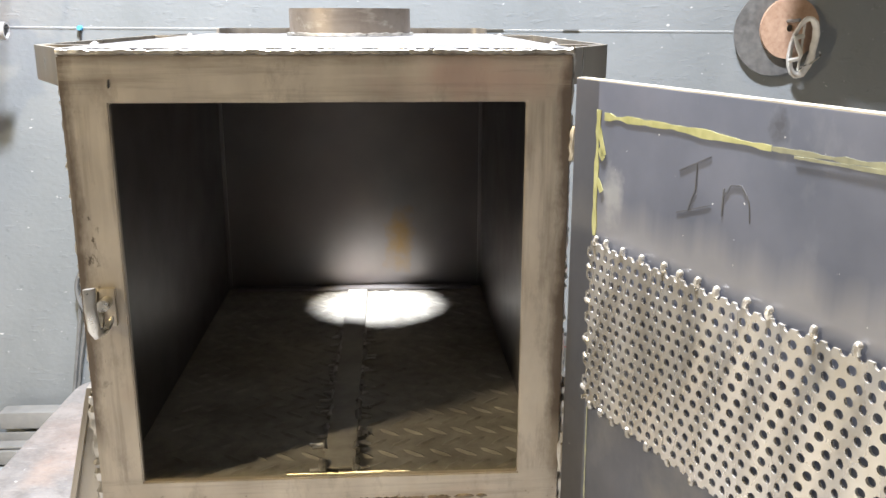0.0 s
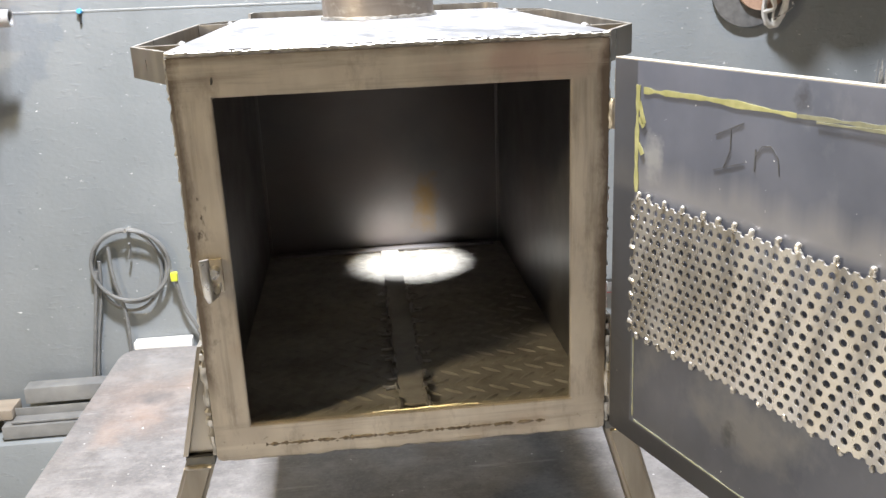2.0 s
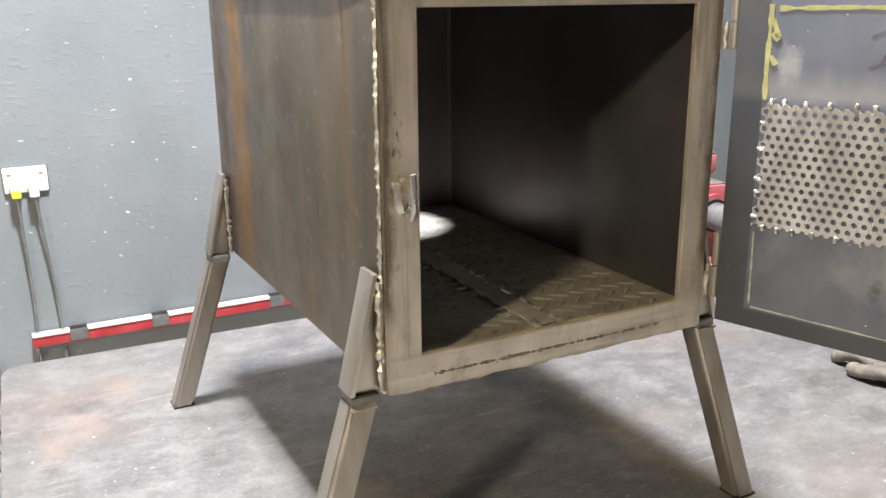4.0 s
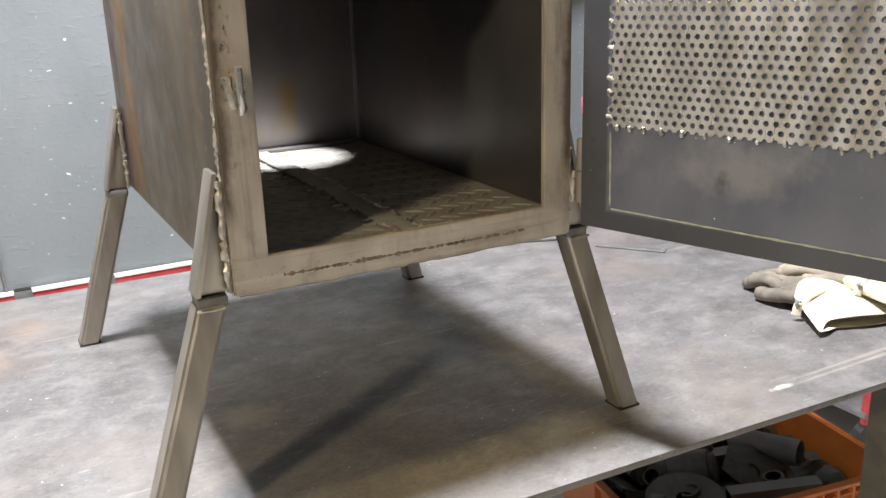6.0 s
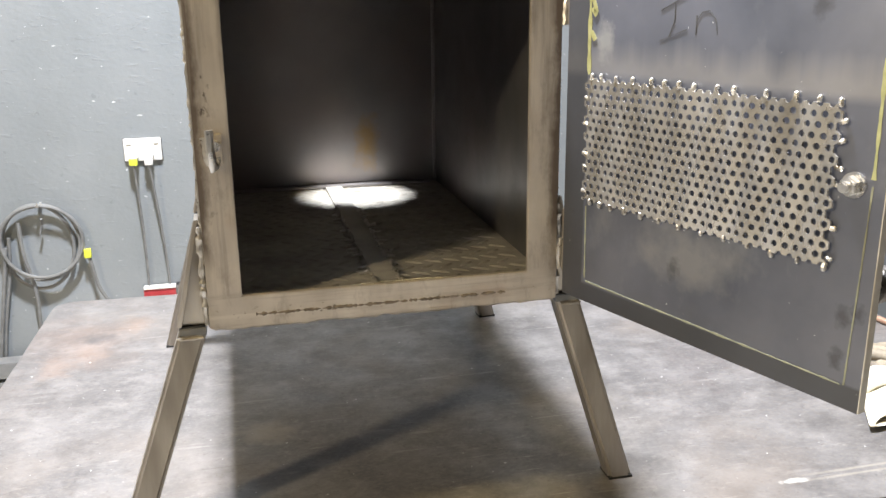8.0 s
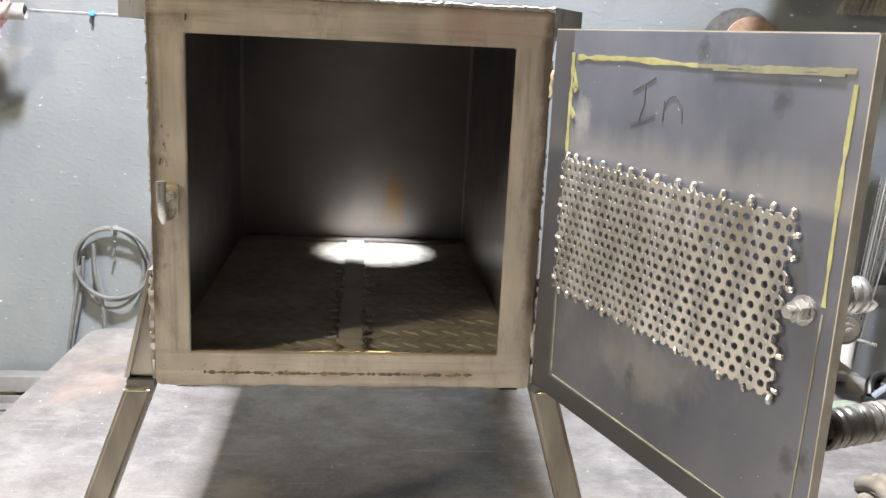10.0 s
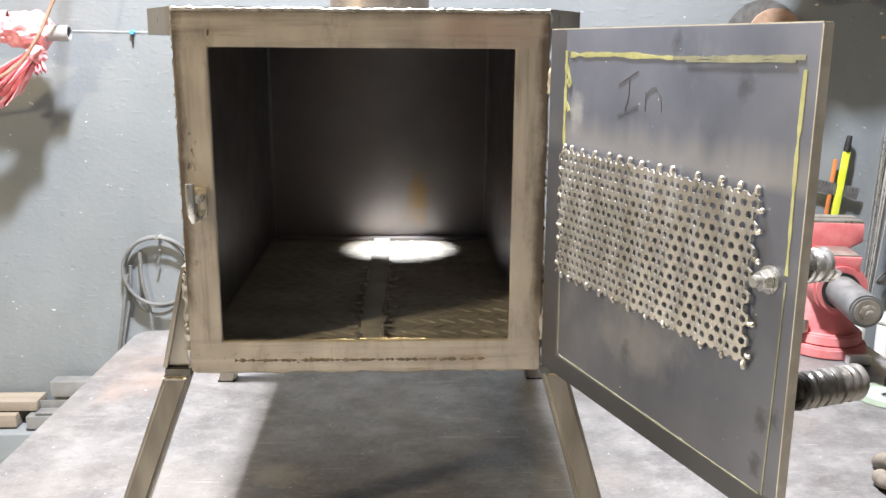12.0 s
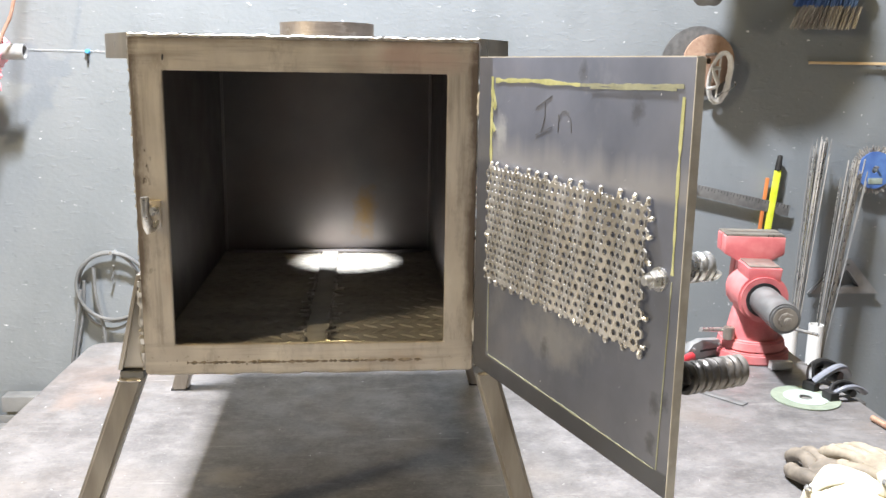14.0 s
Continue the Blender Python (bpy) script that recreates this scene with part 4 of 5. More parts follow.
def spirit_level():
    t = thing("spirit_level", pose(0.22, WALL_Y - 0.022, 0.582), "long red spirit level lying along the wall on pegs", "spirit level")
    part("body", shaped(box, (0, 0, 0.016), (1.46, 0.022, 0.032), 0.002), RED, t)
    part("top_edge", shaped(box, (0, -0.001, 0.0365), (1.458, 0.028, 0.009), 0.002), WHITE, t, "pale worn top edge")
    for x in (-0.60, -0.36, 0.02, 0.40, 0.60):
        vial = part("vial_block", shaped(box, (x, -0.002, 0.0235), (0.052, 0.030, 0.037), 0.003), GREY, t, "grey vial housing")
        part("vial_end", shaped(box, (x, -0.0025, 0.0435), (0.048, 0.024, 0.004), 0.001), BLACK, vial)
    for x in (-0.5, 0.5):
        whole("wall_peg", shaped(rod, (x, WALL_Y + 0.01, 0.5755), (x, WALL_Y - 0.045, 0.5755), 0.006, 10), GREY, "short grey steel peg carrying the level", "peg", group="pegs under the level")


def conduit_pipe(x0, y0, z, a, r, label):
    m = Matrix.Translation((x0, y0, z)) @ pose(0, 0, 0, 0, 0, a)
    bm = bmesh.new()
    rings = [[bm.verts.new((x, k * math.cos(2 * math.pi * j / 20), k * math.sin(2 * math.pi * j / 20))) for j in range(20)] for x, k in ((0, r), (-1.6, r), (-1.6, r * 0.78), (0, r * 0.78))]
    for i in range(4):
        for j in range(20):
            bm.faces.new((rings[i][j], rings[i][(j + 1) % 20], rings[(i + 1) % 4][(j + 1) % 20], rings[(i + 1) % 4][j]))
    whole("plastic_pipe", bm, PVC, label, "pipe", m, "pipes tied in a bundle")


def pipe_bundle():
    conduit_pipe(-0.990, 1.800, 1.604, -0.5, 0.0246, "grey plastic pipe in a bundle held off the wall")
    conduit_pipe(-1.180, 1.820, 1.650, -0.5, 0.0232, "grey plastic pipe in a bundle held off the wall")
    conduit_pipe(-1.146, 1.848, 1.603, -0.5, 0.0232, "grey plastic pipe in a bundle held off the wall")
    t = thing("plastic_bag_tie", pose(-1.093, 1.790, 1.60), "crumpled pink plastic bag knotted round the pipes", "plastic bag")
    rng = random.Random(8)

    def crumple(name, c, s, k):
        tmp = bmesh.new()
        bmesh.ops.create_icosphere(tmp, subdivisions=4, radius=1)
        for v in tmp.verts:
            d = noise.noise(v.co * 2.6 + Vector((k, 0, 0))) * 0.26 + abs(noise.noise(v.co * 5 + Vector((0, k, 0)))) * 0.22
            v.co *= 1 + d
        bmesh.ops.scale(tmp, vec=s, verts=tmp.verts)
        bmesh.ops.translate(tmp, vec=c, verts=tmp.verts)
        part(name, tmp, PINK, t)

    def fan(start, end, w0, w1, folds, k):
        """A gathered sheet that opens into pleats."""
        start, end = Vector(start), Vector(end)
        d = (end - start).normalized()
        side = Vector((-d.z, 0, d.x))
        bm, rows, cols = bmesh.new(), 14, 48
        grid = []
        for i in range(rows + 1):
            u = i / rows
            w = w0 + (w1 - w0) * u ** 0.7
            row = []
            for j in range(cols + 1):
                v = 2 * j / cols - 1
                p = start.lerp(end, u * (1 + 0.10 * math.sin(9 * v + k))) + side * v * w
                p.y += 0.012 * (0.3 + u) * math.sin(v * folds * math.pi + k) + 0.010 * noise.noise(Vector((3 * u, 4 * v, k)))
                p.z += 0.008 * noise.noise(Vector((5 * v, 2 * u, k + 4)))
                row.append(bm.verts.new(p))
            grid.append(row)
        for r0, r1 in zip(grid, grid[1:]):
            for j in range(cols):
                bm.faces.new((r0[j], r0[j + 1], r1[j + 1], r1[j]))
        more = bmesh.ops.extrude_face_region(bm, geom=bm.faces[:])
        bmesh.ops.translate(bm, vec=(0, 0.0015, 0), verts=[v for v in more["geom"] if isinstance(v, bmesh.types.BMVert)])
        bmesh.ops.recalc_face_normals(bm, faces=bm.faces)
        part("tail", bm, PINK, t)

    crumple("wrap", (-0.025, 0.02, 0.012), (0.072, 0.062, 0.054), 1)
    crumple("wrap", (-0.085, 0.02, 0.010), (0.050, 0.055, 0.040), 6)
    crumple("knot", (0.006, -0.018, -0.062), (0.030, 0.024, 0.026), 2)
    fan((0.004, -0.016, -0.060), (-0.135, -0.020, -0.185), 0.016, 0.052, 5, 1.0)
    fan((0.004, -0.030, -0.064), (-0.085, -0.036, -0.175), 0.012, 0.034, 4, 2.3)
    fan((0.004, -0.016, -0.055), (0.018, -0.024, -0.115), 0.010, 0.020, 3, 3.1)
    pts = spline(((-0.86, 1.56, 2.2), (-0.925, 1.555, 1.78), (-0.965, 1.55, 1.665), (-1.01, 1.545, 1.58), (-1.08, 1.545, 1.50), (-1.20, 1.55, 1.45), (-1.5, 1.58, 1.40)), 40)
    whole("hanging_wire", shaped(sweep, pts, 0.0055, 8), WIRE, "copper-brown wire hanging past the pipes", "wire", pose(-0.055, 0.175, 0))
    # brackets that carry the pipes, past the edge of what is seen
    for x in (-1.55, -2.3):
        whole("pipe_bracket", shaped(box, (x, 1.78, 1.565), (0.03, 0.40, 0.03), 0.003), GREY, "grey steel bracket carrying the pipes", "bracket", group="pipe brackets")


def string_line():
    whole("string_line", shaped(sweep, [(-2.4, WALL_Y - 0.004, 1.632), (-0.846, WALL_Y - 0.004, 1.612), (1.25, WALL_Y - 0.004, 1.602)], 0.0006, 6), WHITE, "thin pale string line stretched along the wall", "string")
    t = thing("push_pin", pose(-0.846, WALL_Y, 1.610), "small blue-headed pin holding the string line", "pin")
    part("head", shaped(rod, (0, 0, 0), (0, -0.016, 0), 0.0085, 12, 0.007, 0.001), plain("pin_blue", (0.05, 0.30, 0.60), (0.10, 0.40, 0.70), 40), t, "blue plastic head")
    part("tag", shaped(box, (0, -0.006, -0.022), (0.006, 0.006, 0.032), 0.001), BLACK, t)
    for x, z, l in ((0.385, 1.6075, 0.055), (0.62, 1.606, 0.05)):
        whole("metal_clip", shaped(box, (x, WALL_Y - 0.004, z), (l, 0.004, 0.003), 0.001), GREY, "dark flat clip fixed along the string line", "clip", group="clips on the string line")


def steel_stock():
    z = 0.276
    for name, m, label, x0, x1, y, z0, w, h in (
            ("channel_section", GALV, "grey steel channel resting on the wall plinth", -1.26, -0.55, 1.87, z - 0.005, 0.10, 0.046),
            ("timber_offcut", WOOD, "brown timber offcut lying on the wall plinth", -2.2, -1.235, 1.905, 0.322, 0.09, 0.035),
            ("box_section", GALV, "grey steel box section on top of the stack", -1.19, -0.60, 1.905, 0.3675, 0.06, 0.055),
            ("timber_packer", WOOD, "weathered timber packer under the offcut", -2.2, -1.30, 1.885, 0.272, 0.10, 0.045)):
        whole(name, shaped(box, ((x0 + x1) / 2, y, z0 + h / 2 + 0.0005), (x1 - x0, w, h), 0.003), m, label, "metal stock" if m is GALV else "timber")
    bm = bmesh.new()
    box(bm, (-0.92, 1.855, 0.3245), (0.62, 0.05, 0.006), 0.001)
    box(bm, (-0.92, 1.8785, 0.340), (0.62, 0.005, 0.030), 0.001)
    whole("angle_section", bm, GALV, "light steel angle lying on the channel", "metal stock")


def corner_clutter():
    t = thing("steel_trestle", pose(-1.12, 1.12, 0), "dark painted steel trestle leg with offcuts on it", "trestle")
    part("brace", shaped(prism, [(-0.20, 0.72), (-0.14, 0.72), (0.11, 0.415), (0.05, 0.40)], "y", -0.02, 0.03, 0.003), BLACK, t)
    part("plate", shaped(box, (-0.02, 0.02, 0.39), (0.30, 0.22, 0.012), 0.002), GREY, t)
    for x in (-0.13, 0.09):
        part("leg", shaped(box, (x, 0.02, 0.192), (0.04, 0.04, 0.384), 0.003), BLACK, t)
    whole("bar_offcut", shaped(box, (-1.13, 1.10, 0.4205), (0.22, 0.05, 0.045), 0.003), GALV, "short grey steel bar offcut", "metal stock", None, "offcuts on the trestle")
    whole("bar_offcut", shaped(box, (-1.12, 1.05, 0.404), (0.16, 0.03, 0.012), 0.002), GALV, "thin grey steel bar offcut", "metal stock", None, "offcuts on the trestle")
    t = thing("tool_stand", pose(-1.13, 1.20, 0), "slim grey stand with a pale pointed steel plate", "stand")
    part("post", shaped(rod, (-0.09, 0.0, 0.0), (-0.09, 0.0, 0.856), 0.02, 16), GREY, t)
    part("pointed_plate", shaped(prism, [(-0.14, -0.05), (0.03, -0.03), (0.072, 0.0), (0.03, 0.04), (-0.14, 0.05)], "z", 0.8565, 0.880, 0.004), GALV, t, "pale pointed steel plate")
    whole("cable_trunking", shaped(box, (-0.735, 1.945, 0.512), (0.19, 0.045, 0.045), 0.004), WHITE, "short white plastic box fixed to the wall", "trunking")


wall_socket()
power_lead(-0.497, -0.508, LIME, "grey power lead with a yellow plug cap", 0.35)
power_lead(-0.450, -0.425, WHITE, "grey power lead with a white plug", 0.35)
cable_coil()
spirit_level()
pipe_bundle()
string_line()
steel_stock()
corner_clutter()

# ---- on the wall, east of the stove ----


def disc(bm, c, r, thick, hole=0.0, seg=48, axis="y"):
    pipe_m = Matrix.Translation(c) @ (pose(0, 0, 0, 90) if axis == "y" else Matrix.Identity(4))
    tmp = bmesh.new()
    if hole:
        pipe(tmp, (0, 0), r, hole, -thick / 2, thick / 2, seg)
    else:
        bmesh.ops.create_cone(tmp, cap_ends=True, segments=seg, radius1=r, radius2=r, depth=thick)
    return join(bm, tmp, pipe_m)


def sanding_discs():
    x, z = 1.262, 1.600
    t = thing("disc_stack", pose(x, WALL_Y, z), "worn sanding discs hung one over another on a nail", "sanding disc")
    part("grey_disc", shaped(disc, (-0.006, -0.020, 0.0), 0.132, 0.004, 0.011), GREY, t, "large dark grey backing disc")
    part("brown_disc", shaped(disc, (0.030, -0.034, 0.012), 0.092, 0.012, 0.011), BROWN, t, "smaller thick brown abrasive disc")
    part("nail", shaped(rod, (0.012, 0.01, 0.030), (0.030, -0.10, 0.036), 0.005, 10), GREY, t)
    bm = bmesh.new()
    loop = [(0.052 + 0.045 * math.cos(a) + 0.02 * math.sin(a * 0.5), -0.062 - 0.025 * math.sin(a), -0.045 + 0.085 * math.sin(a)) for a in (2 * math.pi * i / 36 for i in range(36))]
    sweep(bm, loop, 0.0058, 8, True, 0.15, 1.9)
    sweep(bm, spline(((0.060, -0.07, 0.038), (0.058, -0.07, -0.03), (0.052, -0.07, -0.115)), 10), 0.004, 8)
    sweep(bm, spline(((0.02, -0.07, -0.085), (0.05, -0.085, -0.07), (0.03, -0.085, -0.02), (0.058, -0.075, -0.01)), 14), 0.005, 8, False, 0.2, 1.6)
    part("mask_frame", bm, plain("dusty_white", (0.50, 0.49, 0.46), (0.70, 0.69, 0.66), 60), t, "dusty white moulded mask frame")
    part("wire_end", shaped(sweep, spline(((0.056, -0.07, -0.105), (0.10, -0.06, -0.09), (0.128, -0.05, -0.07), (0.125, -0.05, -0.058)), 14), 0.0022, 6), BRIGHT, t)


def tri_square():
    t = thing("adjustable_square", pose(1.30, WALL_Y, 1.135), "long worn steel rule hung on a nail", "rule")
    part("blade", shaped(box, (0.155, -0.030, 0.012), (0.39, 0.004, 0.042), 0.001, pose(0, 0, 0, 0, 12, 0)), GREY, t)
    for i in range(30):
        part("scale_mark", shaped(box, (-0.025 + i * 0.0125, -0.0325, 0.026 if i % 2 else 0.024), (0.0012, 0.0010, 0.010 if i % 2 else 0.015), 0.0, pose(0, 0, 0, 0, 12, 0)), BLACK, t)
    part("nail", shaped(rod, (-0.02, 0.01, 0.02), (-0.02, -0.045, 0.022), 0.004, 8), GREY, t)


def marker_pen():
    t = thing("marking_stick", pose(1.562, WALL_Y - 0.03, 0.955), "lime and orange marking sticks leaning on the wall", "marker")
    part("lime_stick", shaped(box, (0.002, 0, 0.135), (0.022, 0.014, 0.27), 0.002, pose(0, 0, 0, 0, 5, 0)), LIME, t)
    part("black_tip", shaped(rod, (0.024, 0, 0.268), (0.030, 0, 0.325), 0.012, 12, 0.009, 0.002), BLACK, t, "black clip end")
    part("orange_stick", shaped(box, (-0.026, 0.004, 0.12), (0.012, 0.01, 0.24), 0.002, pose(0, 0, 0, 0, 4, 0)), ORANGE, t)
    part("rest", shaped(box, (-0.01, 0.012, -0.004), (0.09, 0.035, 0.008), 0.002), GREY, t)


def rod_bundle(x, y, z0, length, lean, n, seed):
    t = thing("filler_rod_bundle", pose(x, y, z0), "bundle of thin steel filler rods stood in a white tube", "welding rods", "rod bundles by the wall")
    rng = random.Random(seed)
    tube = bmesh.new()
    pipe(tube, (0, 0), 0.026, 0.023, 0, 0.26, 24)
    part("holder_tube", tube, WHITE, t, "short white plastic tube")
    for i in range(n):
        a, r = rng.uniform(0, 6.3), rng.uniform(0, 0.016)
        b = (r * math.cos(a), r * math.sin(a), 0.004)
        l = length * rng.uniform(0.90, 1.0)
        sp = rng.uniform(0.6, 3.2)
        part("rod", shaped(rod, b, (b[0] * sp + lean[0] * l + rng.uniform(-1, 1) * 0.02, b[1] * sp + lean[1] * l, l), rng.choice((0.0015, 0.0021)), 6), rng.choice((ROD, GALV, BRIGHT)), t)


def magnet_square():
    t = thing("magnetic_square", pose(1.895, WALL_Y, 0.80), "pale triangular magnetic welding square hung on the wall", "welding square")
    pts = [(-0.135, -0.045), (0.135, -0.045), (0.012, 0.090), (-0.012, 0.090)]
    inner = [(-0.05, -0.018), (0.055, -0.018), (0.006, 0.045), (-0.006, 0.045)]
    bm = bmesh.new()
    for lo, hi in ((-0.030, -0.024), (-0.010, -0.004)):
        n = len(pts)
        vs = [[bm.verts.new((u, w, v)) for u, v in q] for w in (lo, hi) for q in (pts, inner)]
        for i in range(n):
            j = (i + 1) % n
            bm.faces.new((vs[0][i], vs[0][j], vs[1][j], vs[1][i]))
            bm.faces.new((vs[2][i], vs[2][j], vs[3][j], vs[3][i]))
            bm.faces.new((vs[0][i], vs[2][i], vs[2][j], vs[0][j]))
            bm.faces.new((vs[1][i], vs[3][i], vs[3][j], vs[1][j]))
    part("cheek", bm, GALV, t)
    part("magnet", shaped(box, (0, -0.017, -0.033), (0.12, 0.014, 0.022), 0.002), LEG, t)
    part("nail", shaped(rod, (0, 0.01, 0.068), (0, -0.04, 0.070), 0.004, 8), GREY, t)


def wire_wheel():
    t = thing("wire_wheel", pose(1.945, WALL_Y, 1.230), "blue wire brush wheel hung on the wall", "wire wheel")
    part("blue_face", shaped(disc, (0, -0.055, 0), 0.068, 0.006, 0.012), BLUE, t, "blue painted face plate")
    part("paper_label", shaped(box, (0.004, -0.0592, -0.040), (0.055, 0.002, 0.022), 0.0005), PAPER, t, "pale printed label")
    bm = bmesh.new()
    rng = random.Random(2)
    for i in range(150):
        a = 2 * math.pi * i / 150
        y = -0.035 - rng.uniform(0, 0.022)
        r = 0.086 + rng.uniform(-0.006, 0.008)
        rod(bm, (0.05 * math.cos(a), -0.045, 0.05 * math.sin(a)), (r * math.cos(a + 0.05), y, r * math.sin(a + 0.05)), 0.0016, 4)
    part("bristle_ring", bm, BRISTLE, t, "crimped wire bristles", "stuff")
    part("nail", shaped(rod, (0, 0.01, 0.01), (0, -0.075, 0.012), 0.005, 8), GREY, t)


def hung_stick():
    t = thing("wooden_stick", pose(1.68, WALL_Y - 0.02, 1.612), "thin pale wooden stick lying level on two nails", "stick")
    part("stick", shaped(box, (0.30, 0, 0), (0.62, 0.010, 0.010), 0.002), plain("pale_wood", (0.48, 0.34, 0.18), (0.60, 0.46, 0.28), 30), t)
    for x in (0.26, 0.52):
        part("nail", shaped(rod, (x, 0.03, -0.009), (x, -0.012, -0.009), 0.003, 8), GREY, t)


def hand_broom():
    t = thing("hand_broom", pose(1.69, WALL_Y - 0.06, 1.725), "hand broom hung bristles down with blue and grey bristles", "broom")
    rng = random.Random(4)
    for name, m, z0, z1, label in (("blue_bristles", BLUE, 0.075, 0.16, "blue upper bristles"), ("grey_bristles", BRISTLE, 0.0, 0.082, "frayed grey lower bristles")):
        bm = bmesh.new()
        for i in range(190):
            u, v = i / 189 * 2 - 1, rng.uniform(-1, 1)
            k0, k1 = 1 - 0.10 * (z0 / 0.16), 1 - 0.10 * (z1 / 0.16)
            x0, x1 = -0.005 + u * 0.115 * k0, 0.02 + u * 0.115 * k1
            rod(bm, (x0 + rng.uniform(-1, 1) * 0.003, v * 0.02, z0 + rng.uniform(0, 0.012)), (x1, v * 0.018, z1), 0.0021, 5)
        part(name, bm, m, t, label, "stuff")
    part("head", shaped(box, (0.022, 0, 0.185), (0.22, 0.05, 0.055), 0.008), BLUE, t)
    part("handle", shaped(rod, (0.022, 0, 0.21), (0.022, 0.03, 0.60), 0.014, 14), WOOD, t)
    part("nail", shaped(rod, (0.022, 0.07, 0.58), (0.022, -0.0, 0.585), 0.005, 8), GREY, t)


def apron():
    # Only a tip shows; the unseen bulk is added to shade the wall.
    t = thing("hung_shade_bundle", pose(1.265, WALL_Y - 0.27, 1.795), "dark grey bundle on a wall hook, mostly unseen, placed to shade the wall", "apron")
    dark = plain("grey_leather", (0.14, 0.135, 0.13), (0.24, 0.235, 0.23), 30, (0.6, 0.8), 0.0, 0.4)
    for name, c, s, k in (("bundle", (0.075, 0.0, 0.31), (0.22, 0.085, 0.255), 3), ("flap", (-0.085, 0.005, 0.16), (0.085, 0.06, 0.175), 7)):
        tmp = bmesh.new()
        bmesh.ops.create_icosphere(tmp, subdivisions=4, radius=1)
        for v in tmp.verts:
            v.co *= 1 + 0.12 * noise.noise(v.co * 2.2 + Vector((k, 0, 0)))
        bmesh.ops.scale(tmp, vec=s, verts=tmp.verts)
        bmesh.ops.translate(tmp, vec=c, verts=tmp.verts)
        part(name, tmp, dark, t)
    part("hook", shaped(rod, (0.05, 0.28, 0.48), (0.05, -0.05, 0.53), 0.007, 10), GREY, t)


sanding_discs()
tri_square()
marker_pen()
rod_bundle(1.622, 1.80, 0.42, 0.94, (0.095, 0.085), 44, 1)
rod_bundle(1.714, 1.79, 0.42, 0.86, (0.147, 0.085), 44, 2)
whole("rod_shelf", shaped(box, (1.70, 1.82, 0.405), (0.34, 0.29, 0.03), 0.003), GREY, "low grey wall shelf under the rod bundles", "shelf")
magnet_square()
wire_wheel()
hung_stick()
hand_broom()
apron()

# ---- on the bench ----


VISE_RED = plain("dusty_red_paint", (0.50, 0.12, 0.125), (0.66, 0.24, 0.23), 30, (0.4, 0.65))


def bench_vise():
    t = thing("bench_vise", pose(1.014, 0.832, 0.9, 0, 0, -9), "red cast-iron bench vise with a grey steel bar", "vise")
    bm = bmesh.new()
    rod(bm, (0, 0, 0.0), (0, 0, 0.026), 0.090, 40, 0.088, 0.004)
    part("base", bm, VISE_RED, t)
    bm = bmesh.new()
    rod(bm, (0, 0, 0.0265), (0, 0, 0.052), 0.080, 40, 0.076, 0.004)
    rod(bm, (0, 0, 0.052), (0, 0, 0.135), 0.062, 32, 0.046)
    part("swivel_neck", bm, VISE_RED, t)
    bm = bmesh.new()
    rod(bm, (0, -0.075, 0.160), (0, 0.055, 0.160), 0.058, 36, None, 0.006)
    prism(bm, [(-0.036, 0.195), (0.036, 0.195), (0.040, 0.232), (-0.040, 0.232)], "y", -0.070, 0.030, 0.004)
    part("barrel", bm, VISE_RED, t)
    part("anvil_face", shaped(box, (0, -0.020, 0.2335), (0.070, 0.090, 0.005), 0.001), LEG, t, "worn steel anvil pad")
    for y0, y1, name in ((0.030, 0.068, "rear_jaw"), (0.076, 0.112, "front_jaw")):
        bm = bmesh.new()
        prism(bm, [(-0.040, 0.120), (0.040, 0.120), (0.034, 0.225), (0.072, 0.245), (0.072, 0.288), (-0.072, 0.288), (-0.072, 0.245), (-0.034, 0.225)], "y", y0, y1, 0.004)
        part(name, bm, VISE_RED, t)
        part("jaw_plate", shaped(box, (0, (y0 + y1) / 2, 0.2905), (0.138, y1 - y0 - 0.004, 0.006), 0.001), LEG, t, "serrated steel jaw plate")
    # No hole is cut: a black disc gives the shade inside the bore.
    part("bore_shade", shaped(rod, (0, -0.0752, 0.158), (0, -0.0775, 0.158), 0.041, 32), BLACK, t, "black disc for the shaded gap round the slide bar")
    part("slide_bar", shaped(rod, (0, -0.0755, 0.158), (0, -0.235, 0.158), 0.034, 32, None, 0.004), GREY, t, "round grey steel slide bar")
    part("end_washer", shaped(rod, (0, -0.2351, 0.158), (0, -0.2390, 0.158), 0.026, 28, None, 0.001), LEG, t)
    part("screw_nut", shaped(rod, (0, -0.2391, 0.158), (0, -0.2500, 0.158), 0.017, 8, None, 0.002), LEG, t)
    part("screw_end", shaped(rod, (0, -0.2502, 0.158), (0, -0.262, 0.158), 0.009, 12, None, 0.002), LEG, t)
    part("lock_pin", shaped(rod, (-0.07, -0.03, 0.070), (-0.135, -0.06, 0.078), 0.0055, 10), BRIGHT, t)
    part("lock_knob", shaped(rod, (-0.066, -0.045, 0.052), (-0.066, -0.045, 0.082), 0.014, 14, None, 0.002), LEG, t)
    part("handle_rod", shaped(rod, (0.04, -0.06, 0.095), (0.125, -0.10, 0.085), 0.004, 8), BRIGHT, t)


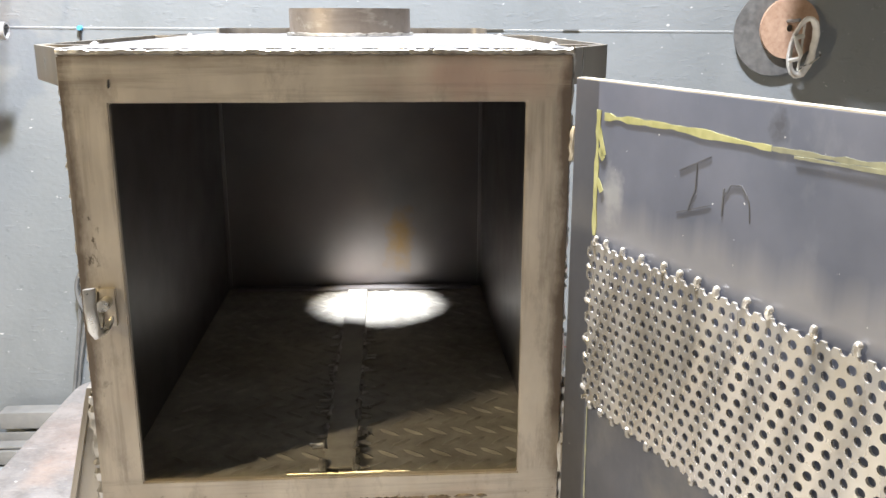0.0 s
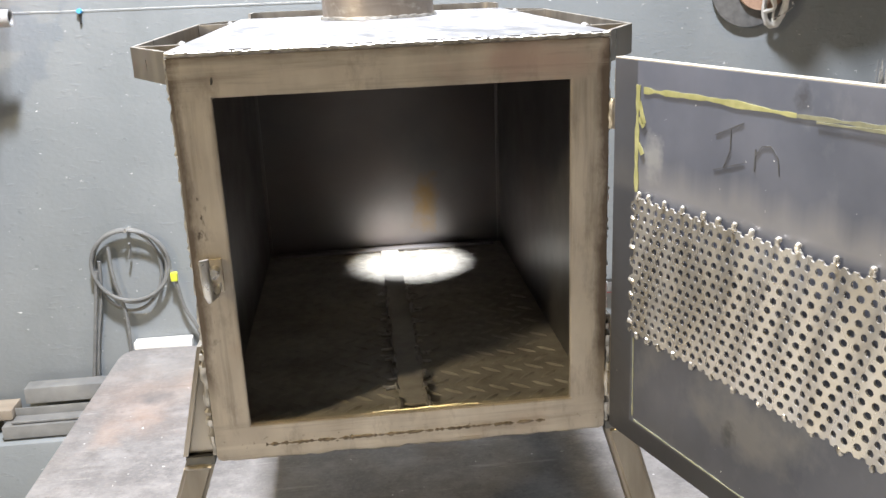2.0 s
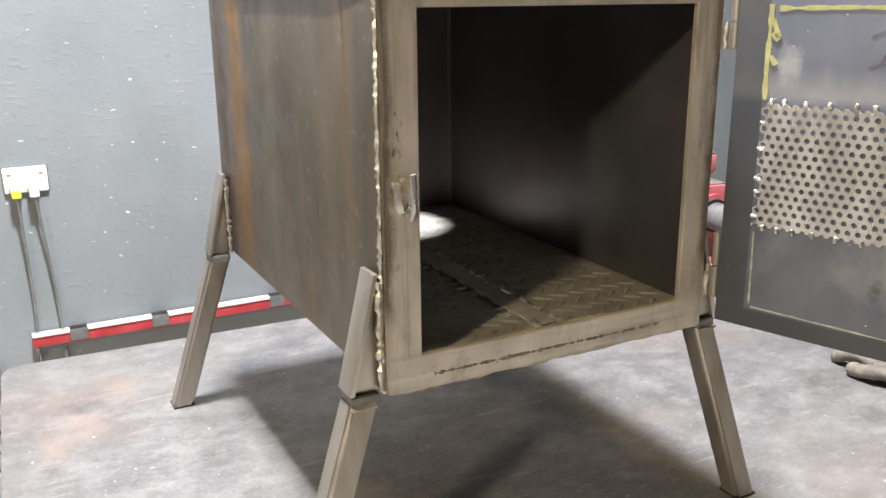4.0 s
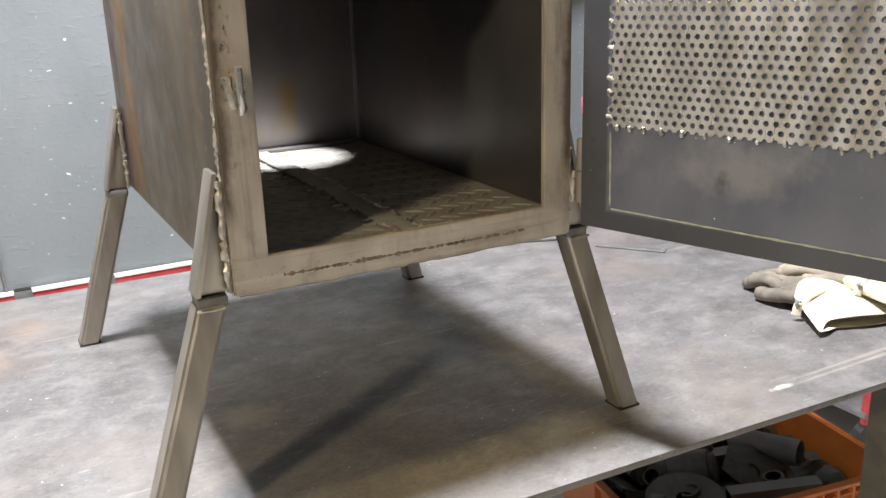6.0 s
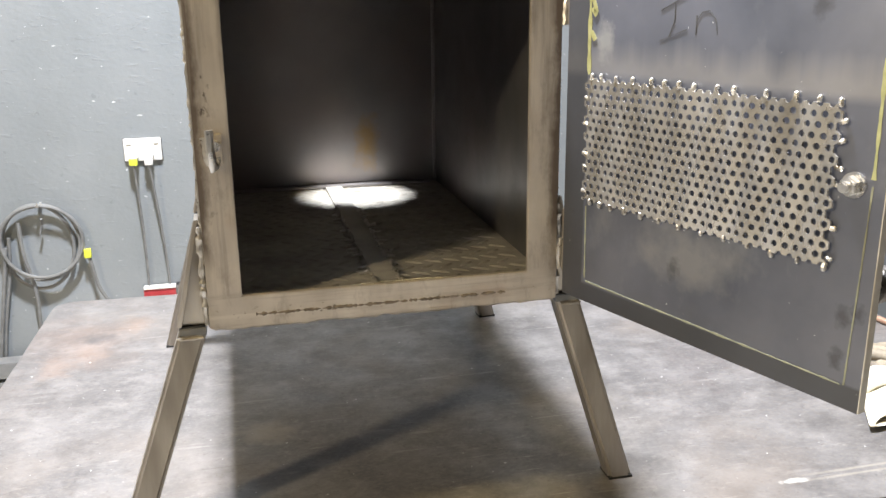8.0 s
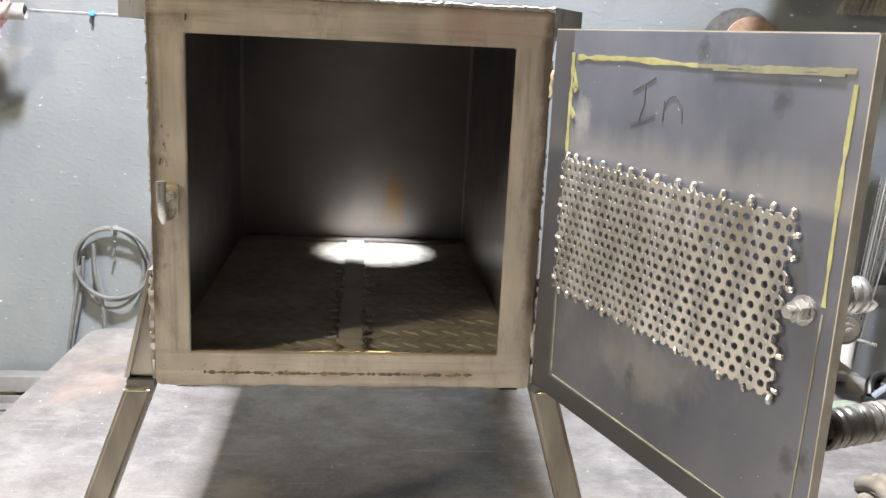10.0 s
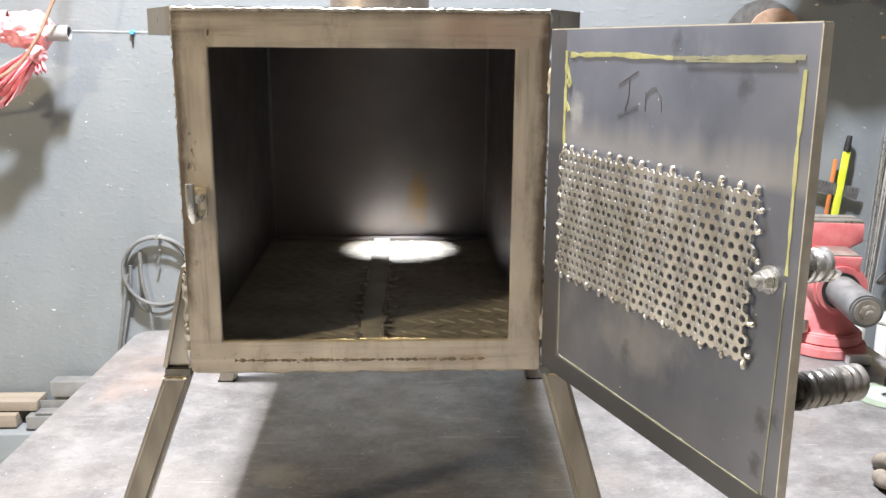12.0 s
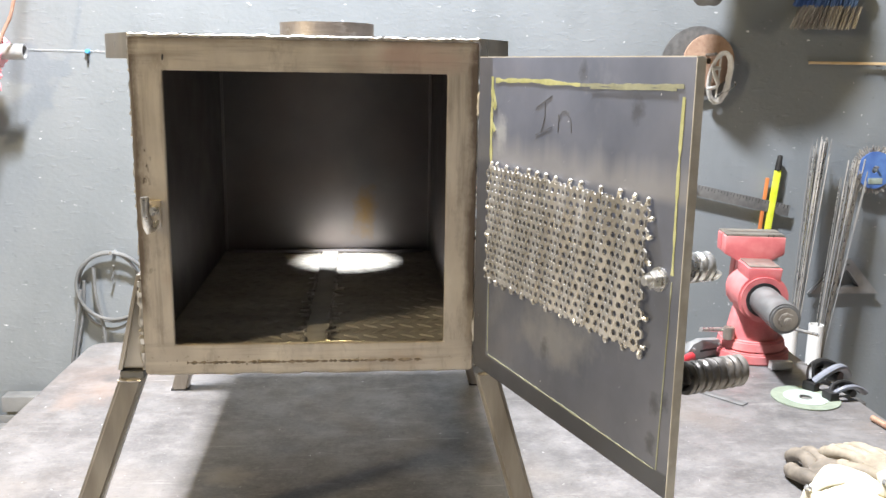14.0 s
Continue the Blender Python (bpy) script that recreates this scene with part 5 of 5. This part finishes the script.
def cutting_disc():
    t = thing("cutting_disc", pose(1.008, 0.540, 0.9), "pale green cutting disc lying flat on the bench", "cutting disc")
    part("abrasive", shaped(disc, (0, 0, 0.0016), 0.070, 0.0028, 0.011, 48, "z"), MINT, t)
    part("label_ring", shaped(disc, (0, 0, 0.0033), 0.045, 0.0006, 0.012, 40, "z"), PAPER, t, "pale paper label")
    part("centre_ring", shaped(disc, (0, 0, 0.0037), 0.014, 0.0012, 0.0105, 24, "z"), GREY, t)


def glove(m, cloth, cuff_cloth, label, seed):
    t = thing("work_glove", m, label, "glove", "pair of work gloves")
    rng = random.Random(seed)

    def puff(pts, r, flat, name, c, wob=0.10):
        part(name, shaped(sweep, spline(pts, 14), r, 14, False, wob, flat), c, t)

    bm = bmesh.new()
    tmp = bmesh.new()
    bmesh.ops.create_uvsphere(tmp, u_segments=32, v_segments=20, radius=1)
    for v in tmp.verts:
        d = noise.noise(v.co * 2.5 + Vector((seed, 0, 0))) * 0.16 + noise.noise(v.co * 7 + Vector((0, seed, 0))) * 0.10
        v.co = Vector((0.052 * v.co.x * (1 + d), 0.068 * v.co.y, 0.025 + 0.024 * v.co.z * (1 + d)))
    join(bm, tmp)
    part("palm", bm, cloth, t)
    for i, x in enumerate((-0.036, -0.012, 0.012, 0.034)):
        l = (0.060, 0.078, 0.080, 0.064)[i] * rng.uniform(0.9, 1.05)
        sp, z = x * 1.35 + rng.uniform(-1, 1) * 0.004, 0.018 + rng.uniform(0, 0.008)
        bm = bmesh.new()
        pts = [(x, 0.030, 0.022), (x * 1.1, 0.058, z + 0.008), (sp, 0.058 + l * 0.55, z + 0.003), (sp * 1.06, 0.058 + l, 0.0125)]
        sweep(bm, spline(pts, 14), 0.0128, 12, False, 0.13, 0.92)
        end = Vector(pts[-1])
        tmp = bmesh.new()
        bmesh.ops.create_uvsphere(tmp, u_segments=12, v_segments=8, radius=0.0122)
        bmesh.ops.translate(tmp, vec=end, verts=tmp.verts)
        join(bm, tmp)
        part("finger", bm, cloth, t)
    bm = shaped(sweep, spline(((-0.032, -0.020, 0.022), (-0.052, 0.004, 0.024), (-0.064, 0.032, 0.018), (-0.066, 0.052, 0.014)), 12), 0.0138, 12, False, 0.08, 0.9)
    for v in bmesh.ops.create_uvsphere(bm, u_segments=12, v_segments=8, radius=0.0134)["verts"]:
        v.co += Vector((-0.066, 0.053, 0.014))
    part("thumb", bm, cloth, t)
    # cuff: a flattened flaring sleeve, open at its end
    bm = bmesh.new()
    rings = []
    for i, y in enumerate((-0.018, -0.052, -0.088, -0.122, -0.122, -0.090, -0.060)):
        k = 1.0 if i < 4 else 0.90
        wx, wz = (0.0555 + 0.34 * (-y - 0.018)) * k, (0.0265 - 0.150 * (-y - 0.018)) * k
        rings.append([bm.verts.new((wx * math.cos(a) + 0.003 * math.sin(5 * a + seed), y + 0.009 * math.sin(3 * a + seed), 0.001 + wz / k * 1.14 + wz * math.sin(a) * (1.0 + 0.13 * math.sin(4 * a + i * 0.6)))) for a in (2 * math.pi * j / 28 for j in range(28))])
    for a, b in zip(rings, rings[1:]):
        for j in range(28):
            bm.faces.new((a[j], a[(j + 1) % 28], b[(j + 1) % 28], b[j]))
    part("cuff", bm, cuff_cloth, t, "wide pale leather cuff")
    strap = part("strap", shaped(sweep, spline(((-0.020, -0.052, 0.052), (-0.050, -0.054, 0.046), (-0.072, -0.054, 0.028), (-0.076, -0.054, 0.012)), 10), 0.008, 10, False, 0.05, 0.3), cuff_cloth, t)
    part("snap", shaped(rod, (-0.0700, -0.054, 0.033), (-0.0780, -0.054, 0.0365), 0.0050, 14, None, 0.001), BRIGHT, strap, "bright press stud")


def grips():
    """A locking clamp with a red handle, and black spring clamps at the bench's edge."""
    t = thing("locking_pliers", pose(0.885, 0.815, 0.9, 0, 0, 22), "steel locking pliers with a red grip lying by the vise", "pliers")
    part("jaw_body", shaped(prism, [(-0.055, 0.002), (-0.052, 0.024), (-0.036, 0.041), (-0.010, 0.048), (0.046, 0.043), (0.062, 0.030), (0.064, 0.002)], "y", -0.010, 0.010, 0.003), GALV, t)
    # The slot is a black bar on the face, drawn as its shade.
    part("slot", shaped(box, (0.012, -0.0105, 0.021), (0.050, 0.002, 0.005), 0.0008), BLACK, t, "black bar for the shaded slot in the body")
    for x, z in ((-0.034, 0.028), (0.048, 0.030)):
        part("rivet", shaped(rod, (x, -0.0095, z), (x, -0.0130, z), 0.0045, 12, None, 0.0008), BRIGHT, t)
    part("grip", shaped(rod, (-0.040, -0.012, 0.012), (-0.105, -0.035, 0.012), 0.0115, 12, 0.009, 0.003), RED, t, "red handle")
    part("screw", shaped(rod, (-0.03, 0.014, 0.03), (-0.085, 0.026, 0.016), 0.006, 10), GALV, t)
    for x, y, a, s in ((1.090, 0.612, 30, 0.95), (1.092, 0.535, 10, 0.62)):
        t = thing("spring_clamp", pose(x, y, 0.9, 0, 0, a), "dark spring clamp with curved jaws on the bench edge", "clamp", "spring clamps on the bench")
        for k in (-1, 1):
            pts = [(-0.055 * s, 0.004 * k, 0.022 * s), (-0.03 * s, 0.020 * k * s, 0.045 * s), (0.01 * s, 0.022 * k * s, 0.050 * s), (0.05 * s, 0.014 * k * s, 0.035 * s), (0.075 * s, 0.010 * k * s, 0.0115)]
            part("arm", shaped(sweep, spline(pts, 16), 0.011 * s, 10, False, 0.0, 0.8), CLAMP if k < 0 else BLACK, t)
        part("pivot", shaped(rod, (0.01 * s, -0.03 * s, 0.028 * s), (0.01 * s, 0.03 * s, 0.028 * s), 0.013 * s, 14), BLACK, t)
        part("pad", shaped(box, (-0.058 * s, 0, 0.011), (0.022, 0.030, 0.021), 0.004), BLACK, t)
    whole("steel_block", shaped(box, (1.040, 0.722, 0.9110), (0.052, 0.020, 0.020), 0.003, None), WHITE, "small pale painted block beside the vise", "block")
    whole("steel_strip", shaped(box, (0, 0, 0.0016), (0.155, 0.024, 0.002), 0.0005), GREY, "thin grey steel strip lying on the bench", "metal strip", pose(0.815, 0.572, 0.9, 0, 0, -52))
    t = thing("pipe_fitting", pose(1.090, 0.350, 0.9, 0, 0, 96), "short copper pipe fitting with a pale steel end", "pipe fitting")
    part("tube", shaped(rod, (0.010, 0, 0.0075), (0.066, 0, 0.0070), 0.0062, 14, None, 0.001), COPPER, t)
    part("end_nut", shaped(rod, (-0.012, 0, 0.0080), (0.0098, 0, 0.0080), 0.0085, 6, None, 0.001), GALV, t, "pale steel nut")
    # seen under the stove, to the far side of the bench
    whole("steel_strip", shaped(box, (0, 0, 0.003), (0.36, 0.020, 0.005), 0.0008), GREY, "thin grey steel strip lying on the bench", "metal strip", pose(0.56, 0.78, 0.9, 0, 0, -20))


bench_vise()
cutting_disc()
glove(pose(0.856, 0.122, 0.9, 0, 0, -10), SOILED, CUFF, "leather work glove with soiled fingers and a pale cuff", 1)
glove(pose(0.928, 0.100, 0.921, 0, 8, 10) @ Matrix.Scale(0.92, 4), LEATHER, CUFF, "tan leather work glove lying over its pair", 4)
grips()

# ---- under the bench ----


def crate():
    t = thing("plastic_crate", pose(0.62, 0.254, 0.0, 0, 0, -8.9), "orange plastic crate filled with dirty steel scrap", "crate")
    L, W, H, k = 0.635, 0.43, 0.42, 0.045
    lo = [(k, k), (L - k, k), (L - k, W - k), (k, W - k)]
    hi = [(0, 0), (L, 0), (L, W), (0, W)]
    th = 0.006
    for i in range(4):
        j = (i + 1) % 4
        bm = bmesh.new()
        c = Vector((L / 2, W / 2))
        vs = []
        for q, z in ((lo[i], 0.004), (lo[j], 0.004), (hi[j], H), (hi[i], H)):
            vs.append(bm.verts.new((*q, z)))
        for q, z in ((lo[i], 0.004), (lo[j], 0.004), (hi[j], H), (hi[i], H)):
            d = (c - Vector(q))
            d = Vector((math.copysign(th, d.x), math.copysign(th, d.y)))
            vs.append(bm.verts.new((q[0] + d.x, q[1] + d.y, z)))
        for f in ((0, 1, 2, 3), (7, 6, 5, 4), (0, 4, 5, 1), (1, 5, 6, 2), (2, 6, 7, 3), (3, 7, 4, 0)):
            bm.faces.new([vs[x] for x in f])
        part("side", bm, ORANGE, t)
    part("bottom", shaped(box, (L / 2, W / 2, 0.006), (L - 2 * k - 0.012, W - 2 * k - 0.012, 0.006), 0.001), ORANGE, t)
    # rolled rim and its row of ribs
    rim = [(-0.006, -0.006, H - 0.004), (L + 0.006, -0.006, H - 0.004), (L + 0.006, W + 0.006, H - 0.004), (-0.006, W + 0.006, H - 0.004)]
    bm = bmesh.new()
    for i in range(4):
        a, b = Vector(rim[i]), Vector(rim[(i + 1) % 4])
        d = (b - a).normalized()
        box(bm, (a + b) / 2, (abs(b.x - a.x) + 0.014, abs(b.y - a.y) + 0.014, 0.010), 0.003)
    part("rim", bm, ORANGE, t)
    for i in range(14):
        x = 0.05 + i * (L - 0.1) / 13
        part("rib", shaped(box, (x, -0.004, H - 0.034), (0.007, 0.016, 0.050), 0.001), ORANGE, t)
    for z in (H - 0.060, H - 0.026):
        part("lip", shaped(box, (L / 2, -0.003, z), (L - 0.03, 0.014, 0.005), 0.001), ORANGE, t)
    for y in (0.10, 0.21, 0.32):
        part("rib", shaped(box, (-0.004, y, H - 0.040), (0.016, 0.007, 0.060), 0.001), ORANGE, t)
    # the load: pressed pieces, tubes, plates
    rng = random.Random(21)
    group = "scrap in the crate"
    base = pose(0.62, 0.254, 0.0, 0, 0, -8.9)
    bm = bmesh.new()
    nx, ny = 26, 18
    g = [[bm.verts.new((0.03 + (L - 0.06) * i / nx, 0.03 + (W - 0.06) * j / ny, 0.345 + 0.030 * noise.noise(Vector((i * 0.5, j * 0.5, 0))))) for j in range(ny + 1)] for i in range(nx + 1)]
    for i in range(nx):
        for j in range(ny):
            bm.faces.new((g[i][j], g[i + 1][j], g[i + 1][j + 1], g[i][j + 1]))
    tagged(whole("scrap_fill", bm, DIRTY, "heap of small dark oily steel scrap in the crate", "scrap", base), kind="stuff")
    for i in range(26):
        x, y = rng.uniform(0.06, L - 0.08), rng.uniform(0.06, W - 0.08)
        m = base @ pose(x, y, 0.365 + rng.uniform(0, 0.02), rng.uniform(-35, 35), rng.uniform(-35, 35), rng.uniform(0, 360))
        kind = rng.randrange(3)
        if kind == 0:
            bm = shaped(pipe, (0, 0), 0.022, 0.017, -0.03, 0.03, 18)
            whole("bush", bm, DIRTY, "short oily steel bush in the crate", "scrap", m, group)
        elif kind == 1:
            whole("cut_plate", shaped(box, (0, 0, 0), (rng.uniform(0.05, 0.10), rng.uniform(0.03, 0.06), 0.010), 0.003), rng.choice((DIRTY, GREY)), "dark cut steel plate in the crate", "scrap", m, group)
        else:
            bm = shaped(rod, (0, 0, -0.025), (0, 0, 0.025), 0.020, 8, 0.024, 0.003)
            whole("steel_lump", bm, DIRTY, "dark rounded steel lump in the crate", "scrap", m, group)
    for x, y, z, a, l in ((0.255, 0.090, 0.385, -19, 0.20), (0.30, 0.25, 0.378, -14, 0.16)):
        bm = bmesh.new()
        w, q = 0.017, 0.0140
        rings = [[bm.verts.new((u, k * sy, k * sz)) for sy, sz in ((-1, -1), (1, -1), (1, 1), (-1, 1))] for u, k in ((0, w), (l, w), (l, q), (0, q))]
        for i in range(4):
            for j in range(4):
                bm.faces.new((rings[i][j], rings[i][(j + 1) % 4], rings[(i + 1) % 4][(j + 1) % 4], rings[(i + 1) % 4][j]))
        whole("square_tube", bm, GALV, "pale square steel tube offcut lying on the scrap", "scrap", base @ pose(x, y, z, 0, -6, a), group)
    bm = shaped(disc, (0, 0, 0), 0.085, 0.006, 0.02, 40, "z")
    whole("flange_plate", bm, GREY, "round grey flange plate lying on the scrap", "scrap", base @ pose(0.150, 0.100, 0.400, 6, -8, 0), group)
    bm = shaped(pipe, (0, 0), 0.031, 0.027, -0.08, 0.08, 28)
    whole("pipe_offcut", bm, GALV, "dull grey steel pipe offcut lying on the scrap", "scrap", base @ pose(0.44, 0.20, 0.412, 84, 0, 30), group)
    bm = shaped(prism, [(-0.07, -0.05), (0.06, -0.06), (0.08, 0.02), (0.03, 0.07), (-0.05, 0.05)], "z", -0.002, 0.002, 0.0008)
    whole("plate_offcut", bm, GREY, "thin grey steel plate offcut in the crate", "scrap", base @ pose(0.36, 0.15, 0.398, 18, -10, 30), group)
    bm = shaped(rod, (0, 0, -0.05), (0, 0, 0.05), 0.05, 20, 0.042, 0.01)
    whole("motor_shell", bm, GREY, "dented grey motor shell in the crate", "scrap", base @ pose(0.24, 0.20, 0.395, 70, 20, 40), group)


def far_floor():
    """Red-framed trolley with a coiled hose, beyond the end of the bench."""
    t = thing("red_trolley", pose(2.25, 0.95, 0), "red tubular trolley with a black coiled hose", "trolley")
    for y in (-0.25, 0.15):
        part("side_rail", shaped(sweep, spline(((-0.35, y, 0.50), (-0.05, y, 0.46), (0.30, y, 0.42), (0.34, y, 0.25)), 20), 0.018, 10), RED, t)
    for x, y in ((-0.33, -0.25), (0.33, -0.25), (-0.33, 0.15), (0.33, 0.15)):
        part("post", shaped(rod, (x, y, 0.05), (x, y, 0.48), 0.016, 12), RED, t)
        part("wheel", shaped(disc, (x, y, 0.045), 0.045, 0.03), BLACK, t)
    part("deck", shaped(box, (0, -0.05, 0.12), (0.70, 0.42, 0.02), 0.003), GREY, t)
    for i in range(4):
        ring = [(-0.05 + 0.15 * math.cos(a), -0.05 + 0.15 * math.sin(a), 0.142 + 0.020 * i) for a in (2 * math.pi * j / 32 for j in range(32))]
        part("hose_turn", shaped(sweep, ring, 0.011, 8, True), BLACK, t, "black hose turn")

    t = thing("red_rack", pose(2.32, 0.40, 0), "low red steel rack with a pale shelf edge", "rack")
    for x in (0, 0.32):
        part("rail", shaped(box, (x, 0, 0.607), (0.030, 0.98, 0.026), 0.003), RED, t)
        for y in (-0.485, 0.485):
            part("post", shaped(box, (x + 0.033 * (1 if x == 0 else -1), y, 0.322), (0.034, 0.034, 0.644), 0.003), RED, t)
        for y in (-0.31, 0.10):
            part("brace", shaped(box, (x - 0.018 * (1 if x == 0 else -1), y, 0.33), (0.005, 0.030, 0.59), 0.001), GREY, t)
    part("shelf", shaped(box, (0.16, 0, 0.578), (0.33, 0.93, 0.028), 0.003), GALV, t, "pale shelf board")


crate()
far_floor()
